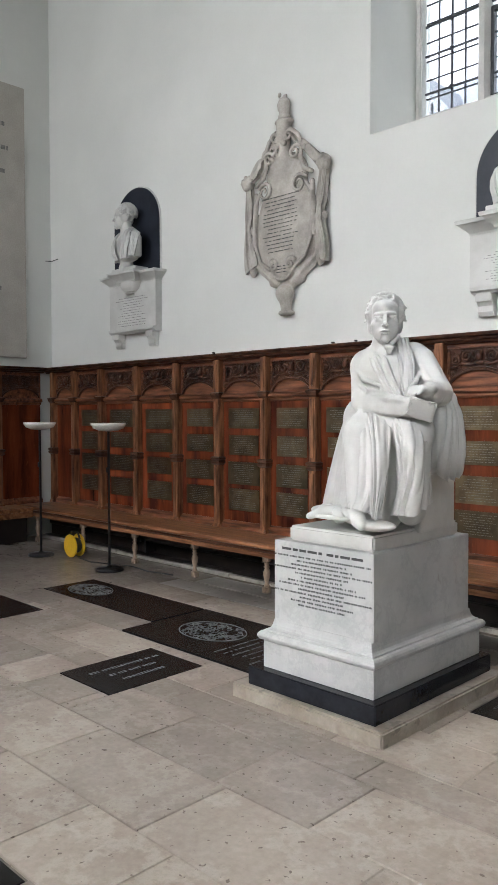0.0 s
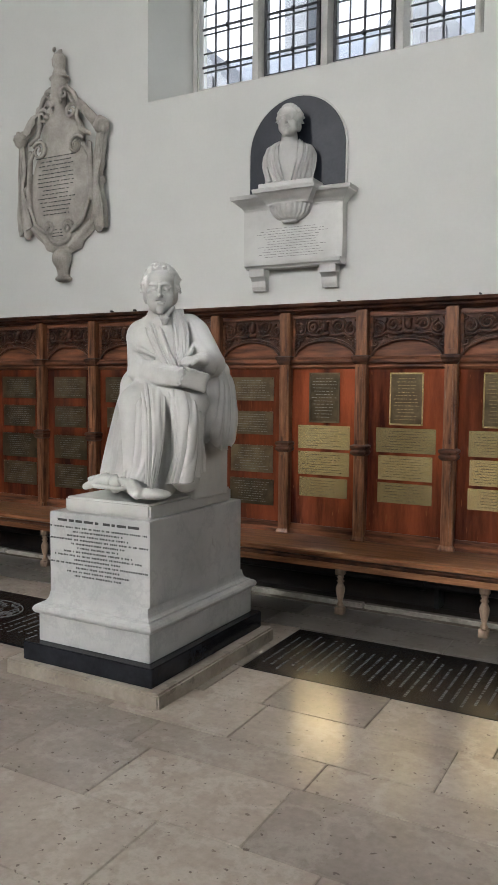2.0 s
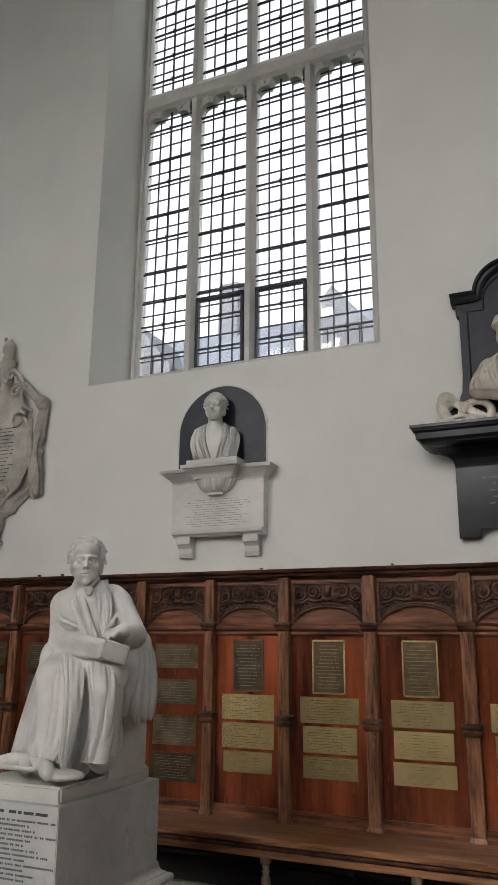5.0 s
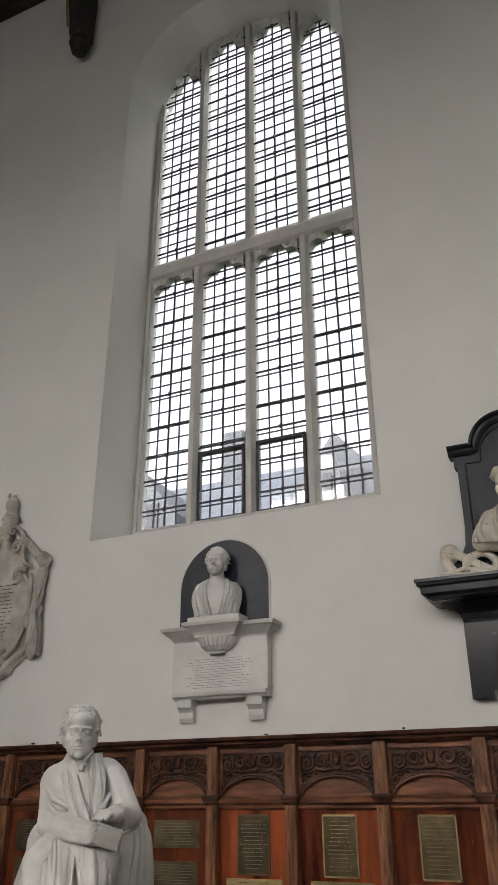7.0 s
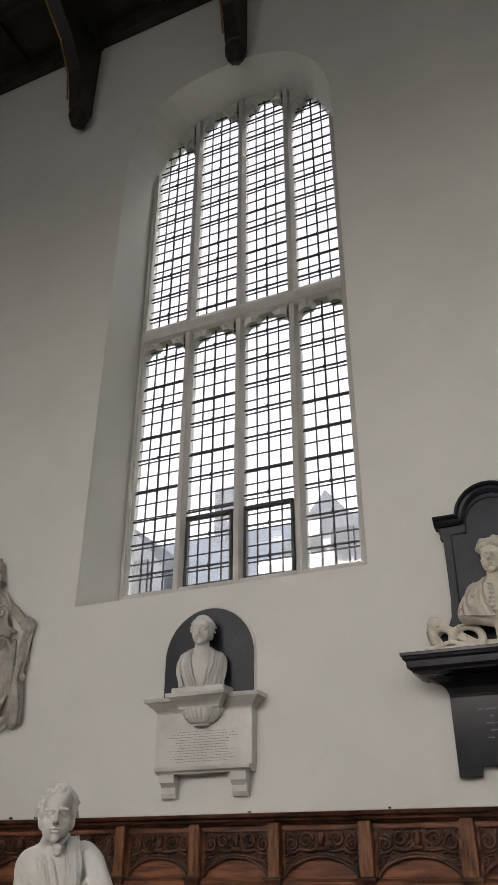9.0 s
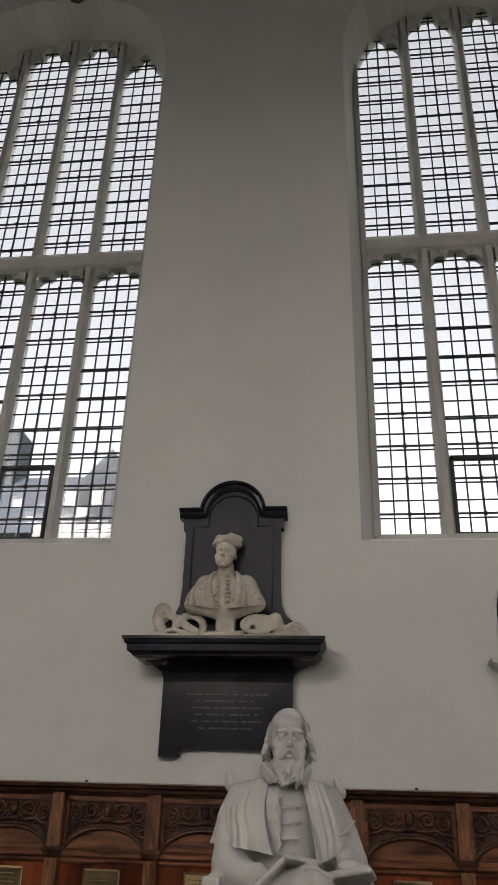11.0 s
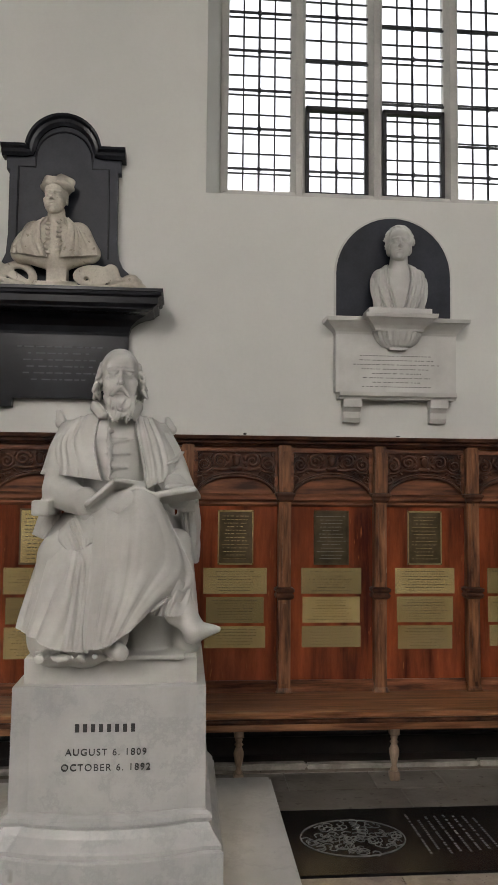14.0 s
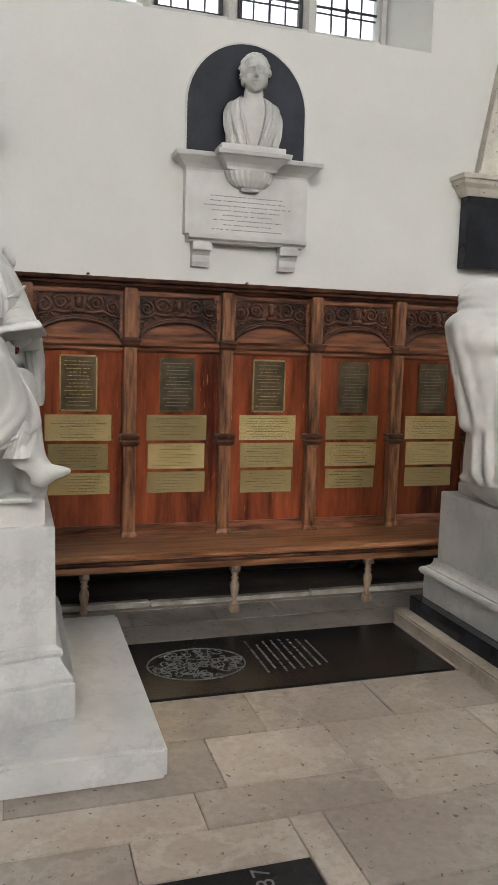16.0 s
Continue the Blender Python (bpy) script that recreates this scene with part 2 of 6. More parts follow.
def tube(bm, pts, radii, seg=8):
    pts = [Vector(p) for p in pts]
    loops = []
    for i, p in enumerate(pts):
        t = (pts[min(i + 1, len(pts) - 1)] - pts[max(i - 1, 0)]).normalized()
        u = t.orthogonal().normalized() if not loops else (u - t * u.dot(t)).normalized()
        w = t.cross(u)
        r = radii[i] if hasattr(radii, "__len__") else radii
        loops.append([p + r * (math.cos(a) * u + math.sin(a) * w) for a in (2 * math.pi * k / seg for k in range(seg))])
    return rings(bm, loops)


def arc(cx, cz, r, a0, a1, n, sx=1.0):
    return [(cx + sx * r * math.cos(radians(a0 + (a1 - a0) * i / n)), cz + r * math.sin(radians(a0 + (a1 - a0) * i / n))) for i in range(n + 1)]


def bars(bm, x0, x1, z0, z1, lines, y, seed, fill=0.62, ragged=0.35, word=(0.02, 0.07), gap=0.012, t=0.0016):
    """Lines of unreadable writing as thin raised bars, in the plane y (facing -y)."""
    rnd = random.Random(seed)
    pitch = (z1 - z0) / lines
    for i in range(lines):
        zc = z1 - pitch * (i + 0.5)
        h = pitch * fill * 0.5
        half = (x1 - x0) / 2 * (1 - ragged * rnd.random())
        c, x = (x0 + x1) / 2, (x0 + x1) / 2 - half
        while x < c + half - 0.008:
            w = min(rnd.uniform(*word), c + half - x)
            box(bm, x, x + w, y - t, y, zc - h / 2, zc + h / 2)
            x += w + gap * (1 if rnd.random() < 0.8 else 2.5)
    return bm


def writing(name, text, size, mat, m, parent, thick=0.001):
    cu = bpy.data.curves.new(name, 'FONT')
    cu.body, cu.size, cu.align_x, cu.align_y, cu.extrude = text, size, 'CENTER', 'CENTER', thick
    cu.space_character = 1.22
    tmp = new(name, cu)
    bpy.context.view_layer.update()
    me = bpy.data.meshes.new_from_object(tmp.evaluated_get(bpy.context.evaluated_depsgraph_get()))
    bpy.data.objects.remove(tmp)
    me.materials.clear()
    me.materials.append(mat)
    me.transform(m)
    return part(name, me, mat, parent)


# ---- sculpture: smooth unions of limbs, masses and folds, skinned on a grid ----
def cap(a, b, ra, rb=None, k=0.03, folds=None, rib=None):
    return dict(t="cap", a=np.array(a, float), b=np.array(b, float), ra=ra, rb=ra if rb is None else rb, k=k, folds=folds, rib=rib)


def ell(c, r, k=0.03, rz=0.0, rx=0.0, cut=False, folds=None):
    return dict(t="ell", c=np.array(c, float), r=np.array(r, float), k=k, rz=rz, rx=rx, cut=cut, folds=folds, rib=None)


def blk(c, h, rnd=0.01, k=0.01, rz=0.0, rx=0.0, ry=0.0, cut=False):
    return dict(t="blk", c=np.array(c, float), r=np.array(h, float), rnd=rnd, k=k, rz=rz, rx=rx, ry=ry, cut=cut, folds=None, rib=None)


def sculpt(prims, h, wrinkle=0.0, seed=0, flat=None):
    lo, hi = np.full(3, 1e9), np.full(3, -1e9)
    boxes = []
    for p in prims:
        m = p["k"] + 3 * h + 0.02
        if p["t"] == "cap":
            r = max(p["ra"], p["rb"]) + m + (p["folds"][0] if p["folds"] else 0)
            b0, b1 = np.minimum(p["a"], p["b"]) - r, np.maximum(p["a"], p["b"]) + r
        else:
            r = np.full(3, np.linalg.norm(p["r"])) if (p["rz"] or p["rx"] or p.get("ry")) else p["r"]
            b0, b1 = p["c"] - r - m, p["c"] + r + m
        boxes.append((b0, b1))
        if not p.get("cut"):
            lo, hi = np.minimum(lo, b0), np.maximum(hi, b1)
    n = np.ceil((hi - lo) / h).astype(int) + 1
    ax = [lo[i] + h * np.arange(n[i]) for i in range(3)]
    g = np.full(n, 1.0, np.float32)
    for p, (b0, b1) in zip(prims, boxes):
        s = tuple(slice(max(0, int((b0[i] - lo[i]) / h)), max(0, min(n[i], int((b1[i] - lo[i]) / h) + 2))) for i in range(3))
        X, Y, Z = (ax[0][s[0]][:, None, None], ax[1][s[1]][None, :, None], ax[2][s[2]][None, None, :])
        if p["t"] == "cap":
            a, d = p["a"], p["b"] - p["a"]
            dd = max(d @ d, 1e-9)
            q = (X - a[0], Y - a[1], Z - a[2])
            u = np.clip((q[0] * d[0] + q[1] * d[1] + q[2] * d[2]) / dd, 0, 1)
            w = [q[i] - u * d[i] for i in range(3)]
            dist = np.sqrt(w[0] ** 2 + w[1] ** 2 + w[2] ** 2) - (p["ra"] + (p["rb"] - p["ra"]) * u)
            if p["folds"]:
                e = Vector(d).orthogonal().normalized()
                f = Vector(d).normalized().cross(e)
                ang = np.arctan2(w[0] * f[0] + w[1] * f[1] + w[2] * f[2], w[0] * e[0] + w[1] * e[1] + w[2] * e[2])
                amp, lobes, twist = p["folds"]
                ph = lobes * ang + twist * u + 1.3 * np.sin(2.1 * ang + 2 * u + seed)
                dist = dist - amp * (0.35 + 0.65 * u) * (np.abs(np.sin(0.5 * ph)) * 2 - 1)
            if p["rib"]:
                amp, cnt = p["rib"]
                dist = dist - amp * np.sin(cnt * 6.283 * u + 9 * (w[0] + w[2]) / max(p["ra"], 0.02) * 0.2)
        else:
            q = [X - p["c"][0], Y - p["c"][1], Z - p["c"][2]]
            rot = (Euler((radians(p["rx"]), radians(p.get("ry", 0)), radians(p["rz"]))).to_matrix()).transposed()
            q = [rot[i][0] * q[0] + rot[i][1] * q[1] + rot[i][2] * q[2] for i in range(3)]
            if p["t"] == "ell":
                k0 = np.sqrt(sum((q[i] / p["r"][i]) ** 2 for i in range(3)))
                k1 = np.sqrt(sum((q[i] / p["r"][i] ** 2) ** 2 for i in range(3)))
                dist = k0 * (k0 - 1) / np.maximum(k1, 1e-6)
                if p["folds"]:
                    amp, fx, fz = p["folds"]
                    dist = dist - amp * np.sin(fx * q[0] + 2 * np.sin(fz * q[2])) * np.sin(fz * q[2] + fx * 0.6 * q[1])
            else:
                o = [np.abs(q[i]) - (p["r"][i] - p["rnd"]) for i in range(3)]
                dist = np.sqrt(sum(np.maximum(v, 0) ** 2 for v in o)) + np.minimum(np.maximum(np.maximum(o[0], o[1]), o[2]), 0) - p["rnd"]
        cur, k = g[s], p["k"]
        if p.get("cut"):
            t = np.clip(0.5 + 0.5 * (-dist - cur) / k, 0, 1)
            g[s] = cur * (1 - t) - dist * t + k * t * (1 - t)
        else:
            t = np.clip(0.5 + 0.5 * (cur - dist) / k, 0, 1)
            g[s] = cur * (1 - t) + dist * t - k * t * (1 - t)
    if wrinkle:
        X, Y, Z = ax[0][:, None, None], ax[1][None, :, None], ax[2][None, None, :]
        q1 = 52 * X + 38 * Y + 2.6 * np.sin(3.1 * Z + 5 * Y + seed) + 1.6 * np.sin(7 * Z - 6 * X)
        q2 = 105 * X - 70 * Y + 3.0 * np.sin(4.3 * Z + 1.7 * seed) + 2.0 * np.sin(9 * Z + 8 * X)
        mask = 0.5 + 0.5 * np.sin(6 * X + 5 * Z + 2 * np.sin(4 * Y + seed))
        wv = (1 - 2 * np.abs(np.sin(0.5 * q1)) ** 0.7) * (0.45 + 0.55 * mask) + 0.45 * (1 - 2 * np.abs(np.sin(0.5 * q2))) * (1 - mask)
        g = g + (wrinkle * wv).astype(np.float32)
    if flat is not None:
        g = np.maximum(g, (ax[1] - flat)[None, :, None])
    ins = g < 0
    c = [ins[i:n[0] - 1 + i, j:n[1] - 1 + j, k:n[2] - 1 + k] for i in (0, 1) for j in (0, 1) for k in (0, 1)]
    cnt = sum(v.astype(np.int8) for v in c)
    cell = (cnt > 0) & (cnt < 8)
    idx = np.argwhere(cell)
    ids = np.full(cell.shape, -1, np.int64)
    ids[cell] = np.arange(len(idx))
    acc, num = np.zeros((len(idx), 3)), np.zeros(len(idx))
    corner = [np.array(o) for o in ((0, 0, 0), (1, 0, 0), (0, 1, 0), (1, 1, 0), (0, 0, 1), (1, 0, 1), (0, 1, 1), (1, 1, 1))]
    for a in range(8):
        for axis in range(3):
            if corner[a][axis]:
                continue
            e = corner[a].copy()
            e[axis] = 1
            ga, gb = g[tuple((idx + corner[a]).T)], g[tuple((idx + e).T)]
            cr = (ga < 0) != (gb < 0)
            t = ga / np.where(ga == gb, 1, ga - gb)
            pt = corner[a] + 0.0 * idx
            pt[:, axis] = t
            acc[cr] += pt[cr]
            num[cr] += 1
    verts = lo + h * (idx + acc / num[:, None])
    faces = []
    for axis in range(3):
        o1, o2 = (axis + 1) % 3, (axis + 2) % 3
        sl = [slice(1, -1)] * 3
        sl[axis] = slice(0, -1)
        s2 = list(sl)
        s2[axis] = slice(1, None)
        cr = ins[tuple(sl)] != ins[tuple(s2)]
        e = np.argwhere(cr)
        base = e.copy()
        for k in (o1, o2):
            base[:, k] += 1
        up = ins[tuple(sl)][cr]
        d1, d2 = np.eye(3, dtype=int)[o1], np.eye(3, dtype=int)[o2]
        quad = np.stack([ids[tuple((base - a * d1 - b * d2).T)] for a, b in ((0, 0), (1, 0), (1, 1), (0, 1))], 1)
        quad[~up] = quad[~up][:, ::-1]
        faces.append(quad)
    faces = np.concatenate(faces)
    faces = faces[(faces >= 0).all(1)]
    return verts, faces


def crease(pts, w=0.014, k=0.014, sag=0.0):
    """A thin raised fold of cloth along a polyline, fading at both ends."""
    out = []
    n = len(pts) - 1
    for i in range(n):
        wa, wb = (w * (0.45 + 0.55 * math.sin(math.pi * (0.15 + 0.7 * j / n))) for j in (i, i + 1))
        out.append(cap(pts[i], pts[i + 1], wa, wb, k))
    return out


def drape(rows, amp, count, seed, top=0.4, thick=0.016, nu=72, nv=64):
    """Hanging cloth: a smooth sheet through rows of points from its upper edge to its hem, with folds that deepen downwards."""
    c = np.array(rows, float)

    def spline(a, n):
        a = np.concatenate([2 * a[:1] - a[1:2], a, 2 * a[-1:] - a[-2:-1]])
        s = np.linspace(0, len(a) - 3 - 1e-6, n)
        i = s.astype(int)
        f = (s - i).reshape((-1,) + (1,) * (a.ndim - 1))
        p0, p1, p2, p3 = a[i], a[i + 1], a[i + 2], a[i + 3]
        return 0.5 * (2 * p1 + (p2 - p0) * f + (2 * p0 - 5 * p1 + 4 * p2 - p3) * f ** 2 + (3 * p1 - p0 - 3 * p2 + p3) * f ** 3)

    g = spline(np.swapaxes(spline(c, nv), 0, 1), nu).swapaxes(0, 1)
    u, v = np.linspace(0, 1, nu)[None, :], np.linspace(0, 1, nv)[:, None]
    n = np.cross(np.gradient(g, axis=1), np.gradient(g, axis=0))
    n /= np.maximum(np.linalg.norm(n, axis=2, keepdims=True), 1e-9)
    if n[..., 1].mean() > 0:
        n = -n
    ph = count * u + 0.45 * np.sin(2.7 * u * 3.14 + 1.7 * seed) + 0.35 * np.sin(3.3 * v + seed + 2.0 * u) * (0.4 + u)
    size = 0.45 + 0.55 * np.abs(np.sin(np.floor(ph) * 2.4 + seed))
    fold = size * np.sin(np.pi * (ph - np.floor(ph))) ** 0.75
    fine = 0.22 * np.abs(np.sin(np.pi * (2.3 * ph + 0.8 * v + 0.3 * seed)))
    edge = 1 - 0.5 * np.exp(-30 * np.minimum(u, 1 - u))
    d = 2.4 * amp * (top + (1 - top) * v) * edge * (fold + fine - 0.45)
    front = g + n * d[..., None]
    back = front - n * thick
    idx = np.arange(nu * nv).reshape(nv, nu)
    q = np.stack([idx[:-1, :-1], idx[:-1, 1:], idx[1:, 1:], idx[1:, :-1]], -1).reshape(-1, 4)
    rim = np.concatenate([idx[0, :], idx[1:, -1], idx[-1, -2::-1], idx[-2:0:-1, 0]])
    nxt = np.roll(rim, -1)
    side = np.stack([rim, nxt, nxt + nu * nv, rim + nu * nv], -1)
    return np.concatenate([front.reshape(-1, 3), back.reshape(-1, 3)]), np.concatenate([q, q[:, ::-1] + nu * nv, side])


def statue(name, prims, h, mat, label, category="statue", group="", head=None, cloth=(), stretch=None, **kw):
    """One mesh: the body, a finer head where one is given, and sheets of cloth."""
    v, f = sculpt(prims, h, **kw)
    if stretch:
        v = (v - stretch[0]) * stretch[1] + stretch[0]
    if head:
        v2, f2 = sculpt(head, 0.0037)
        v, f = np.concatenate([v, v2]), np.concatenate([f, f2 + len(v)])
    for v2, f2 in cloth:
        v, f = np.concatenate([v, v2]), np.concatenate([f, f2 + len(v)])
    me = bpy.data.meshes.new(name)
    me.from_pydata(v.tolist(), [], f.tolist())
    me.materials.append(mat)
    for p in me.polygons:
        p.use_smooth = True
    return tagged(new(name, me), label, category, group)


def head_prims(c, s, yaw, hair="short", tilt=0.0):
    """A plain carved head: skull, face, jaw, nose, brow, lids, lips and locks; c is its middle, s its scale, facing -y turned by yaw."""
    R = Matrix.Rotation(radians(yaw), 3, 'Z') @ Matrix.Rotation(radians(tilt), 3, 'X')

    def at(x, y, z):
        return tuple(Vector(c) + R @ Vector((x * s, y * s, z * s)))

    def e(x, y, z, rx, ry, rz, k=0.012, cut=False):
        return ell(at(x, y, z), (rx * s, ry * s, rz * s), k, rz=yaw, cut=cut)

    def l(p, q, ra, rb, k=0.006):
        return cap(at(*p), at(*q), ra * s, rb * s, k)

    P = [e(0, 0.018, 0.036, 0.076, 0.094, 0.086), e(0, -0.028, -0.022, 0.063, 0.068, 0.090, 0.02), e(0, -0.045, -0.075, 0.048, 0.046, 0.036, 0.02),
         e(0, -0.086, -0.100, 0.020, 0.014, 0.016, 0.014), e(0, -0.050, 0.052, 0.058, 0.046, 0.042, 0.02), e(0, -0.082, -0.064, 0.030, 0.018, 0.026, 0.014)]
    for x in (-1, 1):
        P += [l((x * 0.013, -0.097, 0.022), (x * 0.048, -0.080, 0.021), 0.0085, 0.0065, 0.012), e(x * 0.045, -0.064, -0.026, 0.023, 0.022, 0.022),
              e(x * 0.031, -0.106, 0.003, 0.018, 0.017, 0.0105, 0.008, True)]
        P += [e(x * 0.031, -0.0825, 0.001, 0.0135, 0.0125, 0.0090, 0.002), l((x * 0.017, -0.094, 0.0095), (x * 0.045, -0.085, 0.0085), 0.0044, 0.0040, 0.003), l((x * 0.019, -0.092, -0.009), (x * 0.043, -0.084, -0.008), 0.0032, 0.0030, 0.003),
              e(x * 0.072, 0.014, -0.008, 0.008, 0.017, 0.026, 0.006), e(x * 0.034, -0.050, -0.052, 0.028, 0.030, 0.032, 0.014), e(x * 0.010, -0.110, -0.034, 0.0075, 0.009, 0.007, 0.005)]
    P += [l((0, -0.096, 0.020), (0, -0.122, -0.026), 0.0075, 0.0090, 0.008), e(0, -0.124, -0.029, 0.0115, 0.011, 0.010, 0.005),
          l((-0.022, -0.099, -0.059), (0.0, -0.105, -0.057), 0.0036, 0.0044, 0.004), l((0.022, -0.099, -0.059), (0.0, -0.105, -0.057), 0.0036, 0.0044, 0.004), l((-0.014, -0.100, -0.070), (0.014, -0.100, -0.070), 0.0050, 0.0050, 0.004),
          cap(at(-0.024, -0.110, -0.0642), at(0.024, -0.110, -0.0642), 0.0034 * s, None, 0.003)]
    P[-1]["cut"] = True
    rnd = random.Random(int(1000 * abs(c[0])))
    if hair == "short":
        P += [e(0, 0.030, 0.052, 0.084, 0.094, 0.084, 0.01)]
        for x in (-1, 1):
            P += [e(x * 0.070, 0.002, 0.034, 0.020, 0.040, 0.044, 0.01), e(x * 0.064, 0.030, -0.02, 0.022, 0.040, 0.040, 0.01)]
        for i in range(190):
            a, el = rnd.uniform(0, 6.283), rnd.uniform(-0.45, 1.5)
            x, y, z = 0.083 * math.cos(a) * math.cos(el), 0.028 + 0.096 * math.sin(a) * math.cos(el), 0.050 + 0.084 * math.sin(el)
            if y < -0.026 and z < 0.078 or abs(x) > 0.05 and -0.04 < y < 0.035 and z < 0.012:
                continue
            t = Vector((x, y - 0.03, -0.10)).normalized() * rnd.uniform(0.024, 0.044)
            t.x += rnd.uniform(-0.012, 0.012)
            P.append(l((x, y, z), (x + t.x * 0.6, y + t.y * 0.5, z + t.z * 0.6), 0.0115, 0.0065, 0.0035))
        for x in (-1, 1):
            for i in range(4):
                P.append(l((x * 0.066, -0.022 + 0.012 * i, 0.045), (x * 0.067, -0.026 + 0.008 * i, 0.016 - 0.008 * (i % 2)), 0.010, 0.007, 0.008))
    if hair == "beard":
        for x in (-1, 1):
            for i in range(60):
                y, z = rnd.uniform(-0.020, 0.095), rnd.uniform(-0.062, 0.055)
                w = 0.068 + 0.026 * min(1, (0.06 - z) / 0.10) - 0.25 * max(0, y - 0.05)
                P.append(l((x * w, y, z), (x * (w + rnd.uniform(-0.012, 0.014)), y + rnd.uniform(-0.022, 0.022), z - rnd.uniform(0.010, 0.026)), 0.0115, 0.0065, 0.003))
            for i in range(10):
                P.append(l((x * 0.006, -0.112, -0.047), (x * rnd.uniform(0.026, 0.040), -0.098, -0.066 - rnd.uniform(0, 0.016)), 0.0065, 0.004, 0.004))
            for i in range(12):
                z = rnd.uniform(-0.085, -0.03)
                P.append(l((x * rnd.uniform(0.040, 0.056), -0.055 + rnd.uniform(-0.02, 0.01), z), (x * rnd.uniform(0.030, 0.050), -0.075, z - 0.045), 0.011, 0.006, 0.005))
        for i in range(70):
            x, z = rnd.uniform(-0.050, 0.050), rnd.uniform(-0.135, -0.075)
            P.append(l((x, -0.085 + 0.2 * abs(x), z), (x * 0.75 + rnd.uniform(-0.010, 0.010), -0.098 + 0.3 * abs(x) + rnd.uniform(-0.012, 0.008), z - rnd.uniform(0.025, 0.05)), 0.010, 0.0045, 0.004))
    return P


# ---- the room ----
XL, XR, YF, ZC = -7.6, 10.0, -11.0, 12.0
WIN = ((-1.39, "window_1"), (3.13, "window_2"))
A_HALF, B_HALF, SPRING = 1.315, 1.20, 9.2


def opening(xc, half, sill, rise, n=20):
    pts = [(xc - half, sill)]
    for i in range(n + 1):
        u = -math.cos(math.pi * i / n)
        pts.append((xc + half * u, SPRING + rise * max(0.0, 1 - abs(u) ** 2.6) ** 0.5))
    pts.append((xc + half, sill))
    return pts


def pierced_wall(bm, x0, x1, z0, z1, holes, y):
    """One wall face at y, with arched holes left open."""
    edge = x0
    for hole in holes:
        a, b, sill = hole[0][0], hole[-1][0], hole[0][1]
        for q in (((edge, z0), (a, z0), (a, z1), (edge, z1)), ((a, z0), (b, z0), (b, sill), (a, sill))):
            bm.faces.new([bm.verts.new((x, y, z)) for x, z in q])
        for (p, q) in zip(hole[1:-2], hole[2:-1]):
            bm.faces.new([bm.verts.new((x, y, z)) for x, z in (p, q, (q[0], z1), (p[0], z1))])
        edge = b
    bm.faces.new([bm.verts.new((x, y, z)) for x, z in ((edge, z0), (x1, z0), (x1, z1), (edge, z1))])


bm = bmesh.new()
inner = [opening(xc, A_HALF, 3.76, 1.27) for xc, _ in WIN]
outer = [opening(xc, B_HALF, 3.95, 1.21) for xc, _ in WIN]
pierced_wall(bm, XL - 0.9, XR + 0.9, -0.3, 13.0, inner, 0.0)
pierced_wall(bm, XL - 0.9, XR + 0.9, -0.3, 13.0, outer, 0.66)
for a, b in zip(inner, outer):
    rings(bm, [[(x, 0.0, z) for x, z in a], [(x, 0.5, z) for x, z in b], [(x, 0.66, z) for x, z in b]], cap=False)
bmesh.ops.remove_doubles(bm, verts=bm.verts, dist=0.0005)
me = bpy.data.meshes.new("wall_north")
bm.to_mesh(me)
bm.free()
me.materials.append(PLASTER)
wall_north = tagged(new("wall_north", me), "off-white limewashed plaster wall with two tall windows", "wall", kind="structure")

wall_west = part("wall_west", boxed(XL - 0.9, XL, YF, 0.0, -0.3, 13.0), PLASTER_SIDE)
tagged(wall_west, "plain cream plastered end wall", "wall", kind="structure")


def far_wall(name, along, at, spans, label):
    """A closing wall behind the camera with plain tall window openings."""
    b = bmesh.new()
    lo, hi = (XL - 0.9, XR + 0.9) if along == "x" else (YF, 0.0)
    e = lo
    for s0, s1 in spans + [(hi, hi)]:
        for u0, u1, z0, z1 in ((e, s0, -0.3, 13.0), (s0, s1, -0.3, 4.8), (s0, s1, 9.2, 13.0)):
            if u1 - u0 > 0.01:
                if along == "x":
                    box(b, u0, u1, at - 0.6, at, z0, z1)
                else:
                    box(b, at, at + 0.6, u0, u1, z0, z1)
        e = s1
    tagged(part(name, b, PLASTER_SIDE), label, "wall", kind="structure")


far_wall("wall_south", "x", YF, [(x - (1.0 if x < -5 else 0.75), x + (1.0 if x < -5 else 0.75)) for x in (-5.2, -1.0, 3.2, 7.4)], "cream plastered wall with tall window openings")
far_wall("wall_east", "y", XR, [(-6.2, -3.8)], "cream plastered end wall with a wide window opening")

# ceiling: boards, beams, wall plate and hanging brackets in one mesh
bm = boxed(XL - 0.5, XR + 0.5, YF - 0.3, 0.3, ZC + 0.25, ZC + 0.5)
box(bm, XL, XR, -0.16, 0.0, ZC - 0.02, ZC + 0.25, 0.02)
for k in range(-2, 6):
    bx = -3.44 + 2.27 * k
    box(bm, bx - 0.13, bx + 0.13, YF, 0.0, ZC - 0.05, ZC + 0.25, 0.02)
    prof = [(-0.02, ZC), (-0.02, 10.52), (-0.20, 10.42), (-0.28, 10.50), (-0.30, 10.70), (-0.38, 11.05), (-0.62, 11.45), (-1.05, 11.78), (-1.6, ZC)]
    along_x(bm, prof, bx - 0.09, bx + 0.09)
    lathe(bm, [(0.02, 10.22), (0.10, 10.27), (0.135, 10.38), (0.13, 10.46), (0.09, 10.54)], bx, -0.16, 8)
